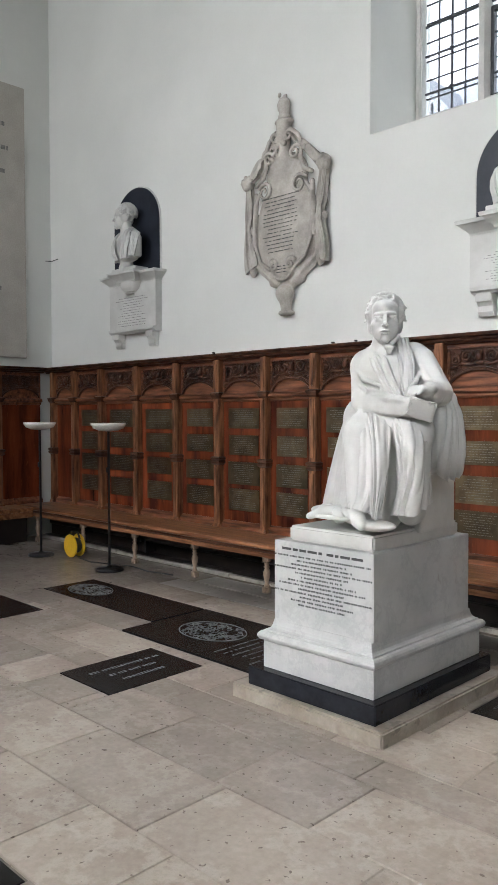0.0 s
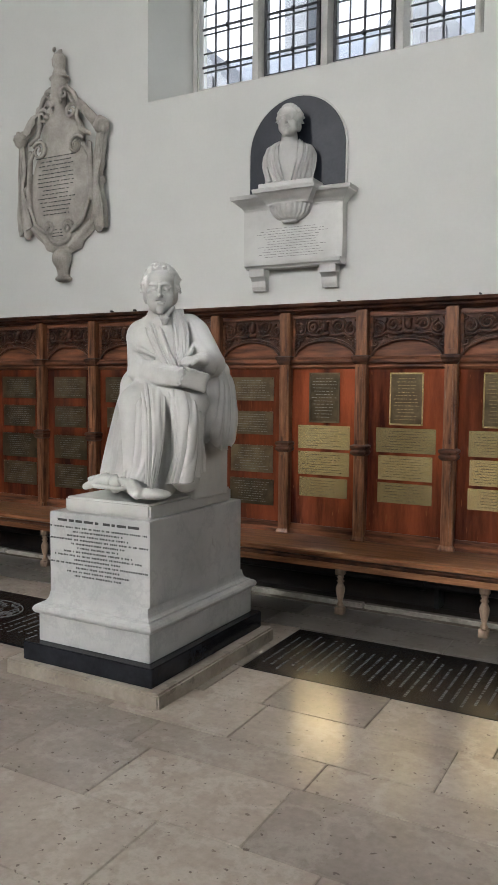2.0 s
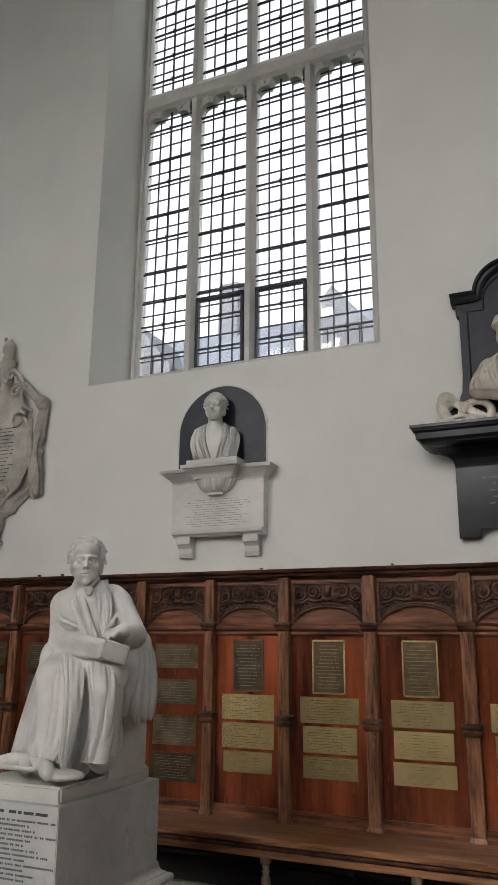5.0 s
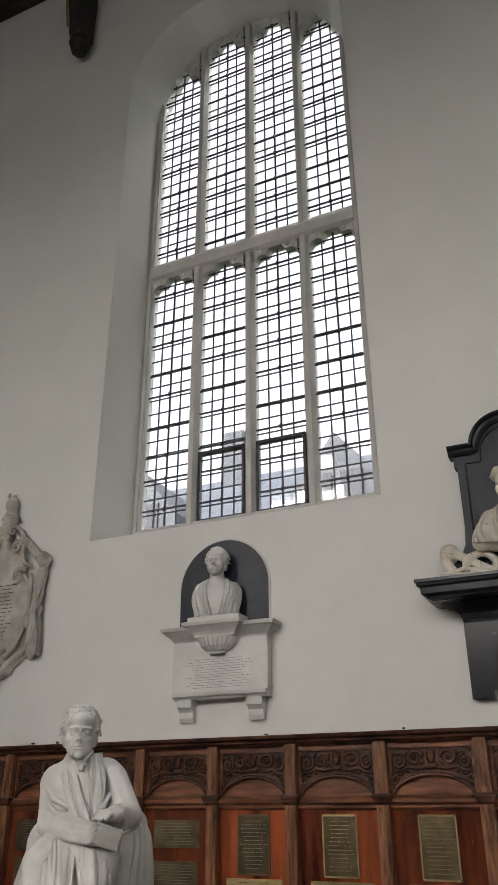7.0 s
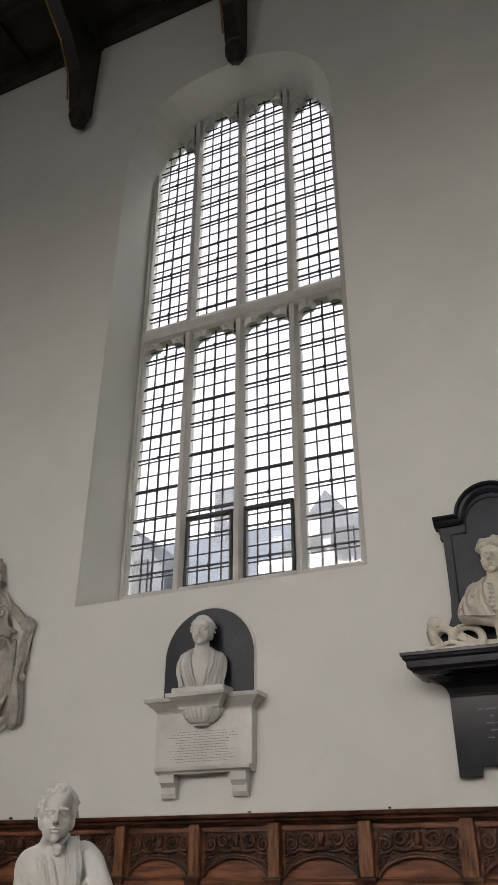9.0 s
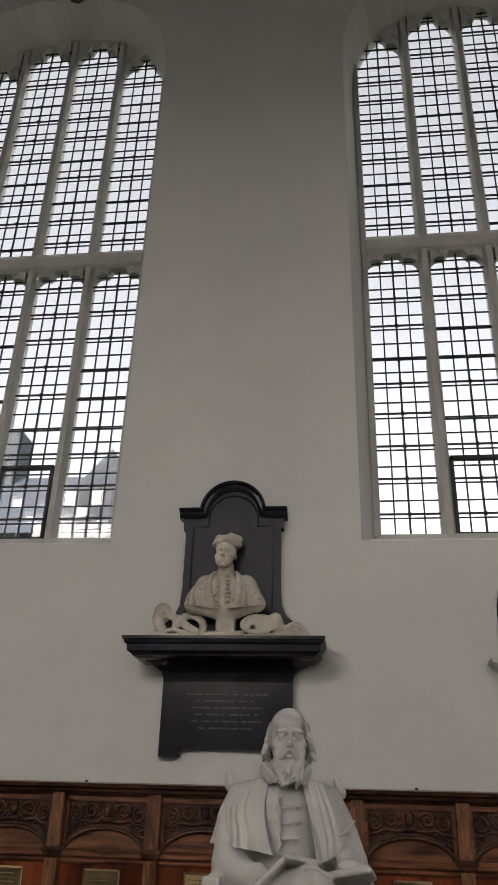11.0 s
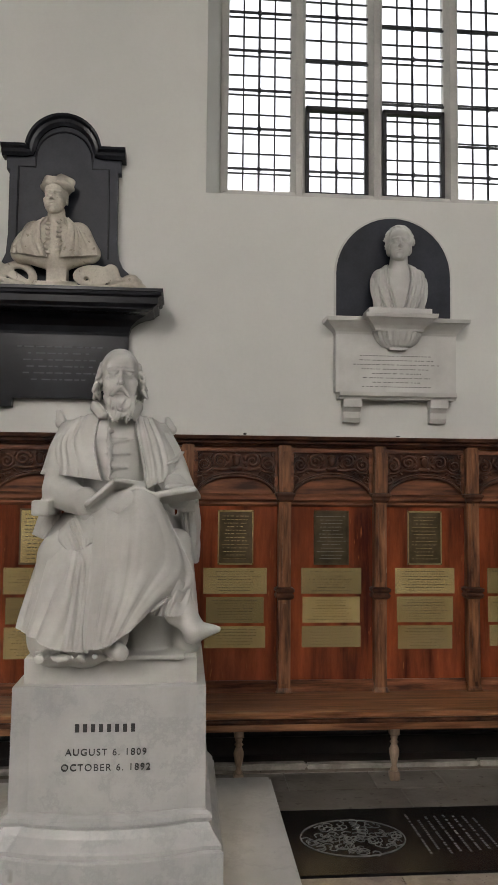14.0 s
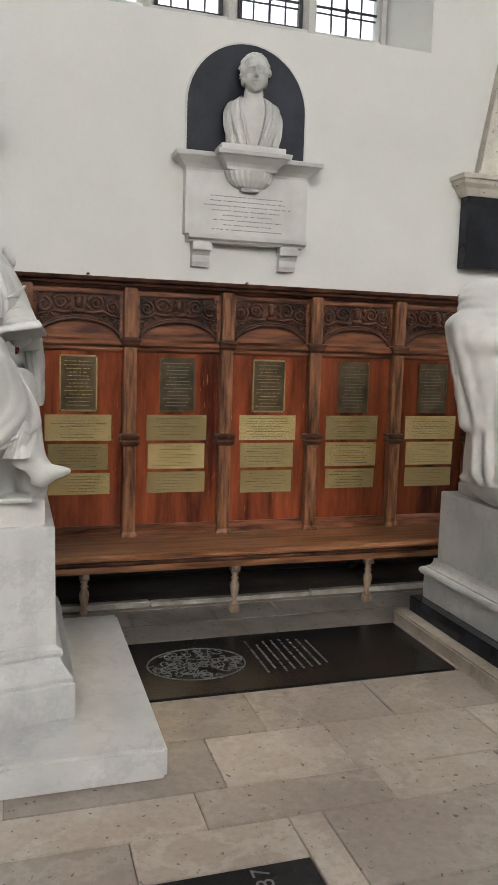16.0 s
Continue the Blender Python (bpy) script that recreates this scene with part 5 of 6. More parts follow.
HD = head_prims((1.395, -1.575, 2.235), 1.17, 6, "beard")
statue("statue", P, 0.008, MARBLE, "white marble seated bearded man with cloak and open book", head=HD, cloth=CLOTH)

# robed standing figure on the third plinth
ox, oy = 4.30, -1.48
P = [cap((ox, oy, 1.05), (ox - 0.01, oy, 1.75), 0.25, 0.22, 0.05, folds=(0.020, 12, 2)), cap((ox, oy, 1.70), (ox, oy - 0.02, 2.30), 0.22, 0.20, 0.05, folds=(0.010, 9, 2)),
     cap((ox - 0.20, oy, 2.36), (ox + 0.20, oy, 2.36), 0.11, 0.11, 0.06), cap((ox, oy - 0.02, 2.38), (ox, oy - 0.03, 2.56), 0.075, 0.07, 0.03),
     cap((ox - 0.24, oy, 2.34), (ox - 0.30, oy - 0.06, 2.02), 0.115, 0.10, 0.04, rib=(0.003, 5)), cap((ox - 0.30, oy - 0.06, 2.02), (ox - 0.02, oy - 0.25, 2.06), 0.10, 0.06, 0.03, rib=(0.003, 5)),
     cap((ox + 0.24, oy, 2.34), (ox + 0.30, oy - 0.06, 2.02), 0.115, 0.10, 0.04), cap((ox + 0.30, oy - 0.06, 2.02), (ox + 0.05, oy - 0.25, 2.08), 0.10, 0.06, 0.03),
     cap((ox - 0.29, oy - 0.05, 2.02), (ox - 0.22, oy - 0.05, 1.55), 0.10, 0.07, 0.04, folds=(0.018, 7, 3)), cap((ox - 0.20, oy - 0.10, 1.80), (ox - 0.20, oy - 0.08, 1.12), 0.10, 0.10, 0.04, folds=(0.018, 8, 3)),
     cap((ox + 0.28, oy - 0.05, 2.02), (ox + 0.24, oy - 0.05, 1.40), 0.10, 0.08, 0.04, folds=(0.018, 7, 3)),
     cap((ox - 0.33, oy - 0.04, 2.12), (ox - 0.25, oy - 0.05, 1.45), 0.105, 0.085, 0.04, folds=(0.016, 6, 3)),
     ell((ox, oy, 1.01), (0.27, 0.27, 0.05), 0.02), blk((ox + 0.10, oy, 0.952), (0.19, 0.26, 0.03), 0.008, 0.01)]
HD = head_prims((ox, oy - 0.06, 2.235), 1.12, -20)
statue("statue", P, 0.011, MARBLE, "white marble figure in heavy folded robes on a plinth", head=HD, stretch=((ox, oy, 0.925), (1.18, 1.1, 0.74)), wrinkle=0.004, seed=5)


# ---- wall monuments with busts in arched niches ----
def bust_prims(x, y, z, s, yaw, hair="short", wide=1.0, turn=0.0, head=1.06):
    R = Matrix.Rotation(radians(yaw), 3, 'Z')

    def at(a, b, c):
        return tuple(Vector((x, y, z)) + R @ Vector((a * s * wide, b * s, c * s)))

    Q = [cap(at(-0.115, 0.01, 0.225), at(0.115, 0.01, 0.225), 0.052 * s, None, 0.05), blk(at(0, 0.01, 0.11), (0.152 * s * wide, 0.060 * s, 0.105 * s), 0.025, 0.03, rz=yaw), ell(at(0, 0.005, 0.12), (0.150 * s * wide, 0.085 * s, 0.140 * s), 0.04, rz=yaw),
         blk(at(0, 0.01, 0.025), (0.115 * s, 0.055 * s, 0.03 * s), 0.01, 0.03, rz=yaw),
         cap(at(0, 0.01, 0.24), at(0, -0.010, 0.38), 0.066 * s, 0.054 * s, 0.04)]
    # open cloak: a broad turned-back edge on each side of the chest
    cloth = []
    for q in (-1, 1):
        cloth.append(drape([[at(q * 0.050, 0.03, 0.315), at(q * 0.090, 0.04, 0.290)], [at(q * 0.062, -0.050, 0.265), at(q * 0.130, -0.035, 0.245)], [at(q * 0.058, -0.088, 0.18), at(q * 0.140, -0.062, 0.17)],
                            [at(q * 0.040, -0.094, 0.09), at(q * 0.120, -0.070, 0.08)], [at(q * 0.020, -0.075, 0.005), at(q * 0.095, -0.060, 0.0)]], 0.011 * s, 2.2, 3 + q, 0.8, 0.02, 26, 40))
        cloth.append(drape([[at(q * 0.105, 0.035, 0.275), at(q * 0.160, 0.03, 0.245)], [at(q * 0.135, -0.035, 0.215), at(q * 0.176, 0.01, 0.19)], [at(q * 0.130, -0.058, 0.11), at(q * 0.172, -0.01, 0.10)], [at(q * 0.105, -0.055, 0.01), at(q * 0.150, -0.02, 0.005)]], 0.008 * s, 2.6, 6 + q, 0.8, 0.02, 26, 30))
    return Q, head_prims(at(0, -0.02, 0.425), s * head, yaw + turn, hair), cloth


def niche_monument(xc, z0, half, rise, tz0, label, seed, fluted=True, cw=0.48):
    """Slate niche with a white border over a marble cornice, tablet and two brackets; z0 is the cornice top."""
    root = thing("wall_monument", label, "monument", "wall monuments", at=(xc, 0, 0))
    top = [(half, z0)] + arc(0, z0 + rise - half, half, 0, 180, 24) + [(-half, z0)]
    ring = [(half + 0.014, z0)] + arc(0, z0 + rise - half, half + 0.014, 0, 180, 24) + [(-half - 0.014, z0)]
    part("slate_niche", prism(bmesh.new(), top, -0.022, 0.0), SLATE, root, "blue-black slate arched back")
    part("border", prism(bmesh.new(), ring, -0.014, 0.0), MARBLE, root)
    lv = [(z0 - 0.105, 0.0), (z0 - 0.09, 0.004), (z0 - 0.07, 0.020), (z0 - 0.045, 0.05), (z0 - 0.03, 0.065), (z0 - 0.028, 0.075), (z0 - 0.004, 0.08), (z0, 0.078)]

    def shelf(nm, hw, d, levels):
        b = bmesh.new()
        rings(b, [[(-hw - o, 0.0, z), (-hw - o, -d - o, z), (hw + o, -d - o, z), (hw + o, 0.0, z)] for z, o in levels])
        return part(nm, b, MARBLE, root)

    hw = half + 0.015
    shelf("cornice", hw, 0.085, lv)
    shelf("centre_cornice", 0.165, 0.165, [(z + 0.012, o) for z, o in lv])
    part("bust_base", boxed(-0.215, 0.215, -0.20, -0.024, z0 + 0.012, z0 + 0.055, 0.004), MARBLE, root)
    part("tablet", boxed(-hw, hw, -0.085, 0.0, tz0, z0 - 0.105, 0.003), MARBLE, root)
    b = bmesh.new()
    n = 26
    for pz, rr in (("", 1),):
        prof = [(0.165, z0 - 0.095), (0.160, z0 - 0.115), (0.140, z0 - 0.155), (0.105, z0 - 0.185), (0.060, z0 - 0.20)]
        loops = []
        for r, z in prof:
            loops.append([(r * (1 + (0.045 if fluted and i % 2 else 0)) * math.cos(math.pi * i / n), -0.085 - 0.095 * (r / 0.165) * (1 + (0.06 if fluted and i % 2 else 0)) * math.sin(math.pi * i / n), z) for i in range(n + 1)])
        rings(b, loops, cap=False, closed=False)
        box(b, -0.062, 0.062, -0.135, -0.085, z0 - 0.215, z0 - 0.198, 0.004)
    part("corbel", b, MARBLE, root, "gadrooned marble corbel")
    b = along_x(bmesh.new(), [(0, tz0 - 0.045), (-0.085, tz0 - 0.045), (-0.09, tz0 - 0.035), (-0.115, tz0 - 0.025), (-0.12, tz0), (0, tz0)], -hw + 0.02, hw - 0.005)
    part("lower_moulding", b, MARBLE, root)
    for s in (-1, 1):
        bx = s * (hw * 0.72)
        b = along_x(bmesh.new(), [(0, tz0 - 0.20), (-0.035, tz0 - 0.20), (-0.05, tz0 - 0.17), (-0.052, tz0 - 0.13), (-0.075, tz0 - 0.10), (-0.085, tz0 - 0.045), (0, tz0 - 0.045)], bx - 0.058, bx + 0.058)
        br = part("bracket", b, MARBLE, root)
        part("band", boxed(bx - 0.064, bx + 0.064, -0.092, 0.0, tz0 - 0.10, tz0 - 0.048, 0.004), MARBLE, br)
    part("lettering", bars(bmesh.new(), -hw * 0.72, hw * 0.72, tz0 + 0.025, z0 - 0.235, 12 if seed != 7 else 8, -0.086, seed, fill=0.36, ragged=0.5, word=(0.010, 0.028), gap=0.007), FADED, root)
    return root


niche_monument(-1.375, 2.885, 0.378, 0.69, 2.405, "white marble tablet on brackets with a slate niche and fluted corbel", 5, True)
P, HD, CLOTH = bust_prims(-1.385, -0.115, 2.94, 0.98, 14, wide=1.12, head=0.98)
statue("bust", P, 0.0065, MARBLE, "white marble bust of a draped man in a slate niche", "bust", "niche busts", head=HD, cloth=CLOTH)
niche_monument(3.115, 2.895, 0.400, 0.725, 2.395, "white marble tablet on brackets with a round-headed slate niche", 7, True)
P, HD, CLOTH = bust_prims(3.125, -0.115, 2.95, 1.04, -4, wide=1.05, turn=-8, head=0.98)
statue("bust", P, 0.0065, MARBLE, "white marble bust of a young man with an open collar", "bust", "niche busts", head=HD, cloth=CLOTH)
niche_monument(-5.80, 3.03, 0.40, 0.94, 2.44, "white marble tablet with a tall slate niche near the corner", 9, False)
P, HD, CLOTH = bust_prims(-5.80, -0.15, 3.17, 1.08, -12, wide=1.45, turn=-45, head=1.0)
P += [cap((-5.83, -0.13, 3.09), (-5.83, -0.13, 3.22), 0.085, 0.05, 0.02)]
statue("bust", P, 0.0085, MARBLE, "white marble bust turned aside on a round socle", "bust", "niche busts", head=HD, cloth=CLOTH)

# ---- carved cartouche memorial ----
cx = -3.585
P = [ell((cx, -0.02, 3.13), (0.37, 0.075, 0.52), 0.03), ell((cx, -0.04, 3.16), (0.30, 0.075, 0.42), 0.015), ell((cx, -0.02, 3.62), (0.24, 0.07, 0.20), 0.04),
     ell((cx - 0.04, -0.06, 3.66), (0.13, 0.05, 0.16), 0.02)]
for s in (-1, 1):
    P += [ell((cx + s * 0.45, -0.06, 3.63), (0.07, 0.05, 0.07), 0.02), ell((cx + s * 0.47, -0.09, 3.64), (0.03, 0.03, 0.03), 0.01), ell((cx + s * 0.42, -0.05, 3.19), (0.055, 0.045, 0.05), 0.02),
          ell((cx + s * 0.40, -0.04, 2.86), (0.045, 0.04, 0.09), 0.02),
          cap((cx + s * 0.38, -0.04, 2.90), (cx + s * 0.10, -0.05, 2.68), 0.022, 0.022, 0.012), cap((cx + s * 0.33, -0.07, 3.50), (cx + s * 0.36, -0.07, 3.05), 0.022, 0.022, 0.015)]
    # leafy scrolls framing the tablet
    for qx, qz, q, turn in ((0.205, 3.50, 0.085, 1.5), (0.10, 2.83, 0.055, 1.2), (0.155, 3.78, 0.065, 1.4), (0.085, 3.94, 0.05, 1.2)):
        pts = [(cx + s * (qx + q * (1 - 0.8 * i / 16) * math.cos(turn * 6.283 * i / 16 + 0.6)), -0.088 - 0.02 * i / 16, qz + q * (1 - 0.8 * i / 16) * math.sin(turn * 6.283 * i / 16 + 0.6)) for i in range(17)]
        P += [cap(p, r, 0.017 - 0.0006 * i, None, 0.004) for i, (p, r) in enumerate(zip(pts, pts[1:]))]
    rim = [(0.275, 3.50), (0.335, 3.40), (0.345, 3.22), (0.325, 3.02), (0.265, 2.88), (0.15, 2.80)]
    P += [cap((cx + s * p[0], -0.085, p[1]), (cx + s * r[0], -0.085, r[1]), 0.016, None, 0.006) for p, r in zip(rim, rim[1:])]
    top = [(0.09, 4.00), (0.17, 3.93), (0.215, 3.84), (0.20, 3.72), (0.24, 3.63), (0.33, 3.58)]
    P += [cap((cx + s * p[0], -0.075, p[1]), (cx + s * r[0], -0.075, r[1]), 0.019, None, 0.006) for p, r in zip(top, top[1:])]
    for i in range(9):
        P.append(ell((cx + s * (0.45 + 0.045 * math.cos(0.7 * i)), -0.075, 3.635 + 0.045 * math.sin(0.7 * i)), (0.030, 0.030, 0.015), 0.006, rz=40 * i, rx=35 * i))
for i in range(24):
    a = 6.283 * i / 24
    P.append(ell((cx + 0.115 * math.cos(a), -0.075, 2.79 + 0.085 * math.sin(a)), (0.020, 0.018, 0.018), 0.012))
P += [ell((cx, -0.06, 2.79), (0.10, 0.04, 0.075), 0.01),
      ell((cx, -0.05, 2.58), (0.09, 0.08, 0.085), 0.02), cap((cx, -0.04, 2.56), (cx, -0.03, 2.44), 0.07, 0.05, 0.02), ell((cx, -0.03, 2.41), (0.085, 0.06, 0.03), 0.01),
      cap((cx, -0.05, 3.80), (cx, -0.05, 3.94), 0.05, 0.055, 0.03), cap((cx - 0.01, -0.06, 3.93), (cx, -0.06, 4.06), 0.062, 0.072, 0.01), ell((cx, -0.06, 4.08), (0.098, 0.07, 0.022), 0.008),
      ell((cx, -0.06, 4.12), (0.065, 0.05, 0.03), 0.01), cap((cx, -0.06, 4.13), (cx, -0.06, 4.24), 0.045, 0.055, 0.02)]
rnd = random.Random(8)
for i in range(18):
    P.append(ell((cx + rnd.uniform(-0.05, 0.05), -0.06 + rnd.uniform(-0.03, 0.02), rnd.uniform(4.16, 4.32)), (0.016, 0.016, 0.026), 0.01, rx=rnd.uniform(-40, 40)))
for i in range(14):
    P.append(ell((cx - 0.02 + rnd.uniform(-0.10, 0.06), -0.09 + rnd.uniform(-0.02, 0.02), rnd.uniform(3.74, 3.92)), (0.022, 0.02, 0.022), 0.01))
m1 = thing("cartouche_memorial", "weathered grey marble cartouche with carved drapery and an urn", "monument", "wall monuments")
P += [ell((cx, -0.015, 2.98), (0.42, 0.045, 0.30), 0.02), blk((cx, -0.015, 2.80), (0.20, 0.035, 0.14), 0.03, 0.03)]
v, f = sculpt(P, 0.007, seed=2, flat=0.0)
for s in (-1, 1):
    for sheet in (drape([[(cx + s * 0.41, -0.06, 3.60), (cx + s * 0.48, -0.06, 3.60)], [(cx + s * 0.38, -0.07, 3.36), (cx + s * 0.465, -0.075, 3.36)], [(cx + s * 0.395, -0.08, 3.19), (cx + s * 0.45, -0.095, 3.18)],
                         [(cx + s * 0.35, -0.06, 2.98), (cx + s * 0.475, -0.085, 2.95)], [(cx + s * 0.33, -0.05, 2.87), (cx + s * 0.47, -0.075, 2.80)]], 0.024, 3.2, 2 + s, 0.6, 0.05, 30, 40),
                  drape([[(cx + s * 0.06, -0.05, 4.00), (cx + s * 0.25, -0.06, 3.86), (cx + s * 0.43, -0.07, 3.69)], [(cx + s * 0.10, -0.07, 3.90), (cx + s * 0.25, -0.08, 3.76), (cx + s * 0.40, -0.07, 3.60)]], 0.012, 1.2, 5, 1.0, 0.04, 30, 20)):
        f = np.concatenate([f, sheet[1] + len(v)])
        v = np.concatenate([v, sheet[0]])
me = bpy.data.meshes.new("cartouche")
me.from_pydata(v.tolist(), [], f.tolist())
me.materials.append(MARBLE_GREY)
for p in me.polygons:
    p.use_smooth = True
part("cartouche", me, None, m1)
part("lettering", bars(bmesh.new(), cx - 0.22, cx + 0.22, 2.93, 3.44, 15, -0.113, 31, fill=0.38, ragged=0.45, word=(0.014, 0.035), gap=0.010, t=0.004), INK, m1)
part("lower_lettering", bars(bmesh.new(), cx - 0.07, cx + 0.07, 2.75, 2.83, 3, -0.098, 33, fill=0.4, ragged=0.3, t=0.004), INK, m1)

# ---- black marble monument with a bust in a cap ----
m3 = thing("black_monument", "black and slate marble wall monument with an arched back", "monument", "wall monuments", at=(0.87, 0, 0))
back = [(0.49, 3.0), (0.49, 3.06), (0.46, 3.14), (0.40, 3.19), (0.365, 3.27), (0.355, 3.40), (0.355, 3.84), (0.375, 3.84), (0.375, 3.95), (0.215, 3.95)]
back += arc(0, 3.95, 0.215, 0, 180, 16)[1:-1]
outl = back + [(-x, z) for x, z in back[:10][::-1]]
part("back_slab", prism(bmesh.new(), outl, -0.07, 0.0), SLATE, m3, "polished blue-grey slate back")
fld = [(0.30, 3.25), (0.295, 3.86), (0.185, 3.86)] + arc(0, 3.92, 0.185, 0, 180, 14) + [(-0.185, 3.86), (-0.295, 3.86), (-0.30, 3.25)]
b = bmesh.new()
tube(b, [(x, -0.071, z) for x, z in fld], 0.007, 6)
part("inner_moulding", b, BLACK, m3)
b = bmesh.new()
loops = []
pts = [(-0.405, 3.955), (-0.25, 3.955)] + arc(0, 3.955, 0.215, 180, 0, 20) + [(0.25, 3.955), (0.405, 3.955)]
for i, (x, z) in enumerate(pts):
    if abs(z - 3.955) < 1e-6 and abs(x) > 0.216:
        nx, nz = 0.0, 1.0
    else:
        r = math.hypot(x, z - 3.955)
        nx, nz = x / r, (z - 3.955) / r
        if abs(nz) < 0.1:
            nx, nz = math.copysign(0.5, x), 0.6
    loops.append([(x + nx * o, -d, z + nz * o) for o, d in ((-0.03, 0.0), (-0.03, 0.085), (-0.01, 0.105), (0.01, 0.11), (0.02, 0.135), (0.035, 0.14), (0.035, 0.0))])
rings(b, loops)
part("cornice", b, BLACK, m3, "black moulded arched cornice")
b = bmesh.new()
rings(b, [[(-0.675 - o, 0.0, z), (-0.675 - o, -0.34 - o, z), (0.665 + o, -0.34 - o, z), (0.665 + o, 0.0, z)] for z, o in
          ((2.86, -0.09), (2.872, -0.055), (2.882, -0.05), (2.90, -0.022), (2.94, -0.02), (2.95, -0.002), (2.968, 0.0), (2.972, 0.010), (2.992, 0.010))])
part("shelf", b, BLACK, m3, "black marble moulded shelf")
b = bmesh.new()
rings(b, [[(-x, 0.0, z), (-x, -d, z), (x, -d, z), (x, 0.0, z)] for z, x, d in ((2.74, 0.445, 0.06), (2.76, 0.446, 0.062), (2.80, 0.46, 0.075), (2.835, 0.50, 0.115), (2.86, 0.56, 0.17))])
part("cavetto", b, BLACK, m3)
part("apron", prism(bmesh.new(), [(-0.445, 2.26), (-0.305, 2.26), (-0.30, 2.32), (0.30, 2.32), (0.305, 2.26), (0.445, 2.26), (0.445, 2.74), (-0.445, 2.74)], -0.06, 0.0), BLACK, m3)
part("lettering", bars(bmesh.new(), -0.34, 0.34, 2.42, 2.68, 6, -0.061, 41, fill=0.4, ragged=0.5, t=0.0008), surface("worn_cut_lettering", (0.05, 0.055, 0.065), (0.09, 0.095, 0.11), 20, 0.6), m3)
bx, by = 0.845, -0.165
P = [ell((bx, by, 3.32), (0.22, 0.10, 0.12), 0.03), cap((bx - 0.13, by, 3.385), (bx + 0.14, by, 3.385), 0.062, None, 0.04),
     cap((bx - 0.14, by, 3.38), (bx - 0.225, by - 0.02, 3.235), 0.066, 0.055, 0.04), cap((bx + 0.15, by, 3.38), (bx + 0.235, by - 0.02, 3.25), 0.066, 0.055, 0.04),
     cap((bx - 0.20, by - 0.02, 3.23), (bx - 0.03, by - 0.03, 3.19), 0.05, 0.06, 0.04), cap((bx + 0.21, by - 0.02, 3.24), (bx + 0.06, by - 0.03, 3.19), 0.05, 0.06, 0.04),
     ell((bx, by - 0.03, 3.26), (0.13, 0.08, 0.09), 0.03), cap((bx, by, 3.40), (bx, by - 0.01, 3.52), 0.064, 0.055, 0.02)]
CLOTH = []
for q in (-1, 1):
    CLOTH.append(drape([[(bx + q * 0.055, by - 0.03, 3.485), (bx + q * 0.11, by, 3.455)], [(bx + q * 0.085, by - 0.095, 3.41), (bx + q * 0.19, by - 0.06, 3.38)], [(bx + q * 0.075, by - 0.125, 3.30), (bx + q * 0.255, by - 0.085, 3.29)],
                        [(bx + q * 0.035, by - 0.115, 3.19), (bx + q * 0.275, by - 0.075, 3.225)]], 0.009, 3.2, 4 + q, 0.8, 0.02, 40, 40))
for i in range(14):
    P.append(ell((bx + (-0.035 if i % 2 else 0.035), by - 0.112, 3.42 - 0.015 * i), (0.020, 0.012, 0.012), 0.005))
HD = head_prims((bx - 0.005, by - 0.015, 3.60), 0.98, -4, "none")
P += [ell((bx, by, 3.685), (0.105, 0.115, 0.040), 0.015, folds=(0.006, 70, 50)), ell((bx - 0.01, by, 3.715), (0.085, 0.10, 0.035), 0.02, folds=(0.006, 60, 50)), cap((bx + 0.03, by - 0.05, 3.74), (bx + 0.09, by, 3.725), 0.02, 0.025, 0.015)]
P += [blk((bx + 0.015, by, 3.115), (0.065, 0.06, 0.07), 0.008, 0.015), blk((bx + 0.015, by, 3.185), (0.085, 0.075, 0.014), 0.004, 0.005), blk((bx + 0.015, by, 3.02), (0.135, 0.085, 0.028), 0.006, 0.008)]
statue("bust", P, 0.0075, MARBLE_OLD, "cream marble bust of a man in a soft cap", "bust", head=HD, cloth=CLOTH)
P = [blk((0.50, -0.19, 3.01), (0.165, 0.085, 0.014), 0.004, 0.004, rz=4), blk((0.43, -0.19, 3.035), (0.085, 0.08, 0.014), 0.006, 0.01, ry=-14, rz=4), blk((0.58, -0.19, 3.035), (0.085, 0.08, 0.014), 0.006, 0.01, ry=12, rz=4)]
statue("carved_book", P, 0.006, MARBLE_OLD, "open carved cream marble book lying on the shelf", "carving")
P = [blk((0.545, -0.13, 3.125), (0.15, 0.02, 0.028), 0.006, 0.01, ry=33)]
for i in range(15):
    a = radians(-30 + 15 * i)
    P.append(ell((0.60 + 0.10 * math.cos(a), -0.14, 3.09 + 0.085 * math.sin(a)), (0.026, 0.022, 0.024), 0.015))
P += [ell((0.40, -0.13, 3.205), (0.062, 0.05, 0.060), 0.02), cap((0.36, -0.14, 3.16), (0.42, -0.14, 3.03), 0.03, 0.05, 0.02)]
statue("carved_trophy", P, 0.006, MARBLE_OLD, "carved cream marble trophy of instruments leaning on the back", "carving")
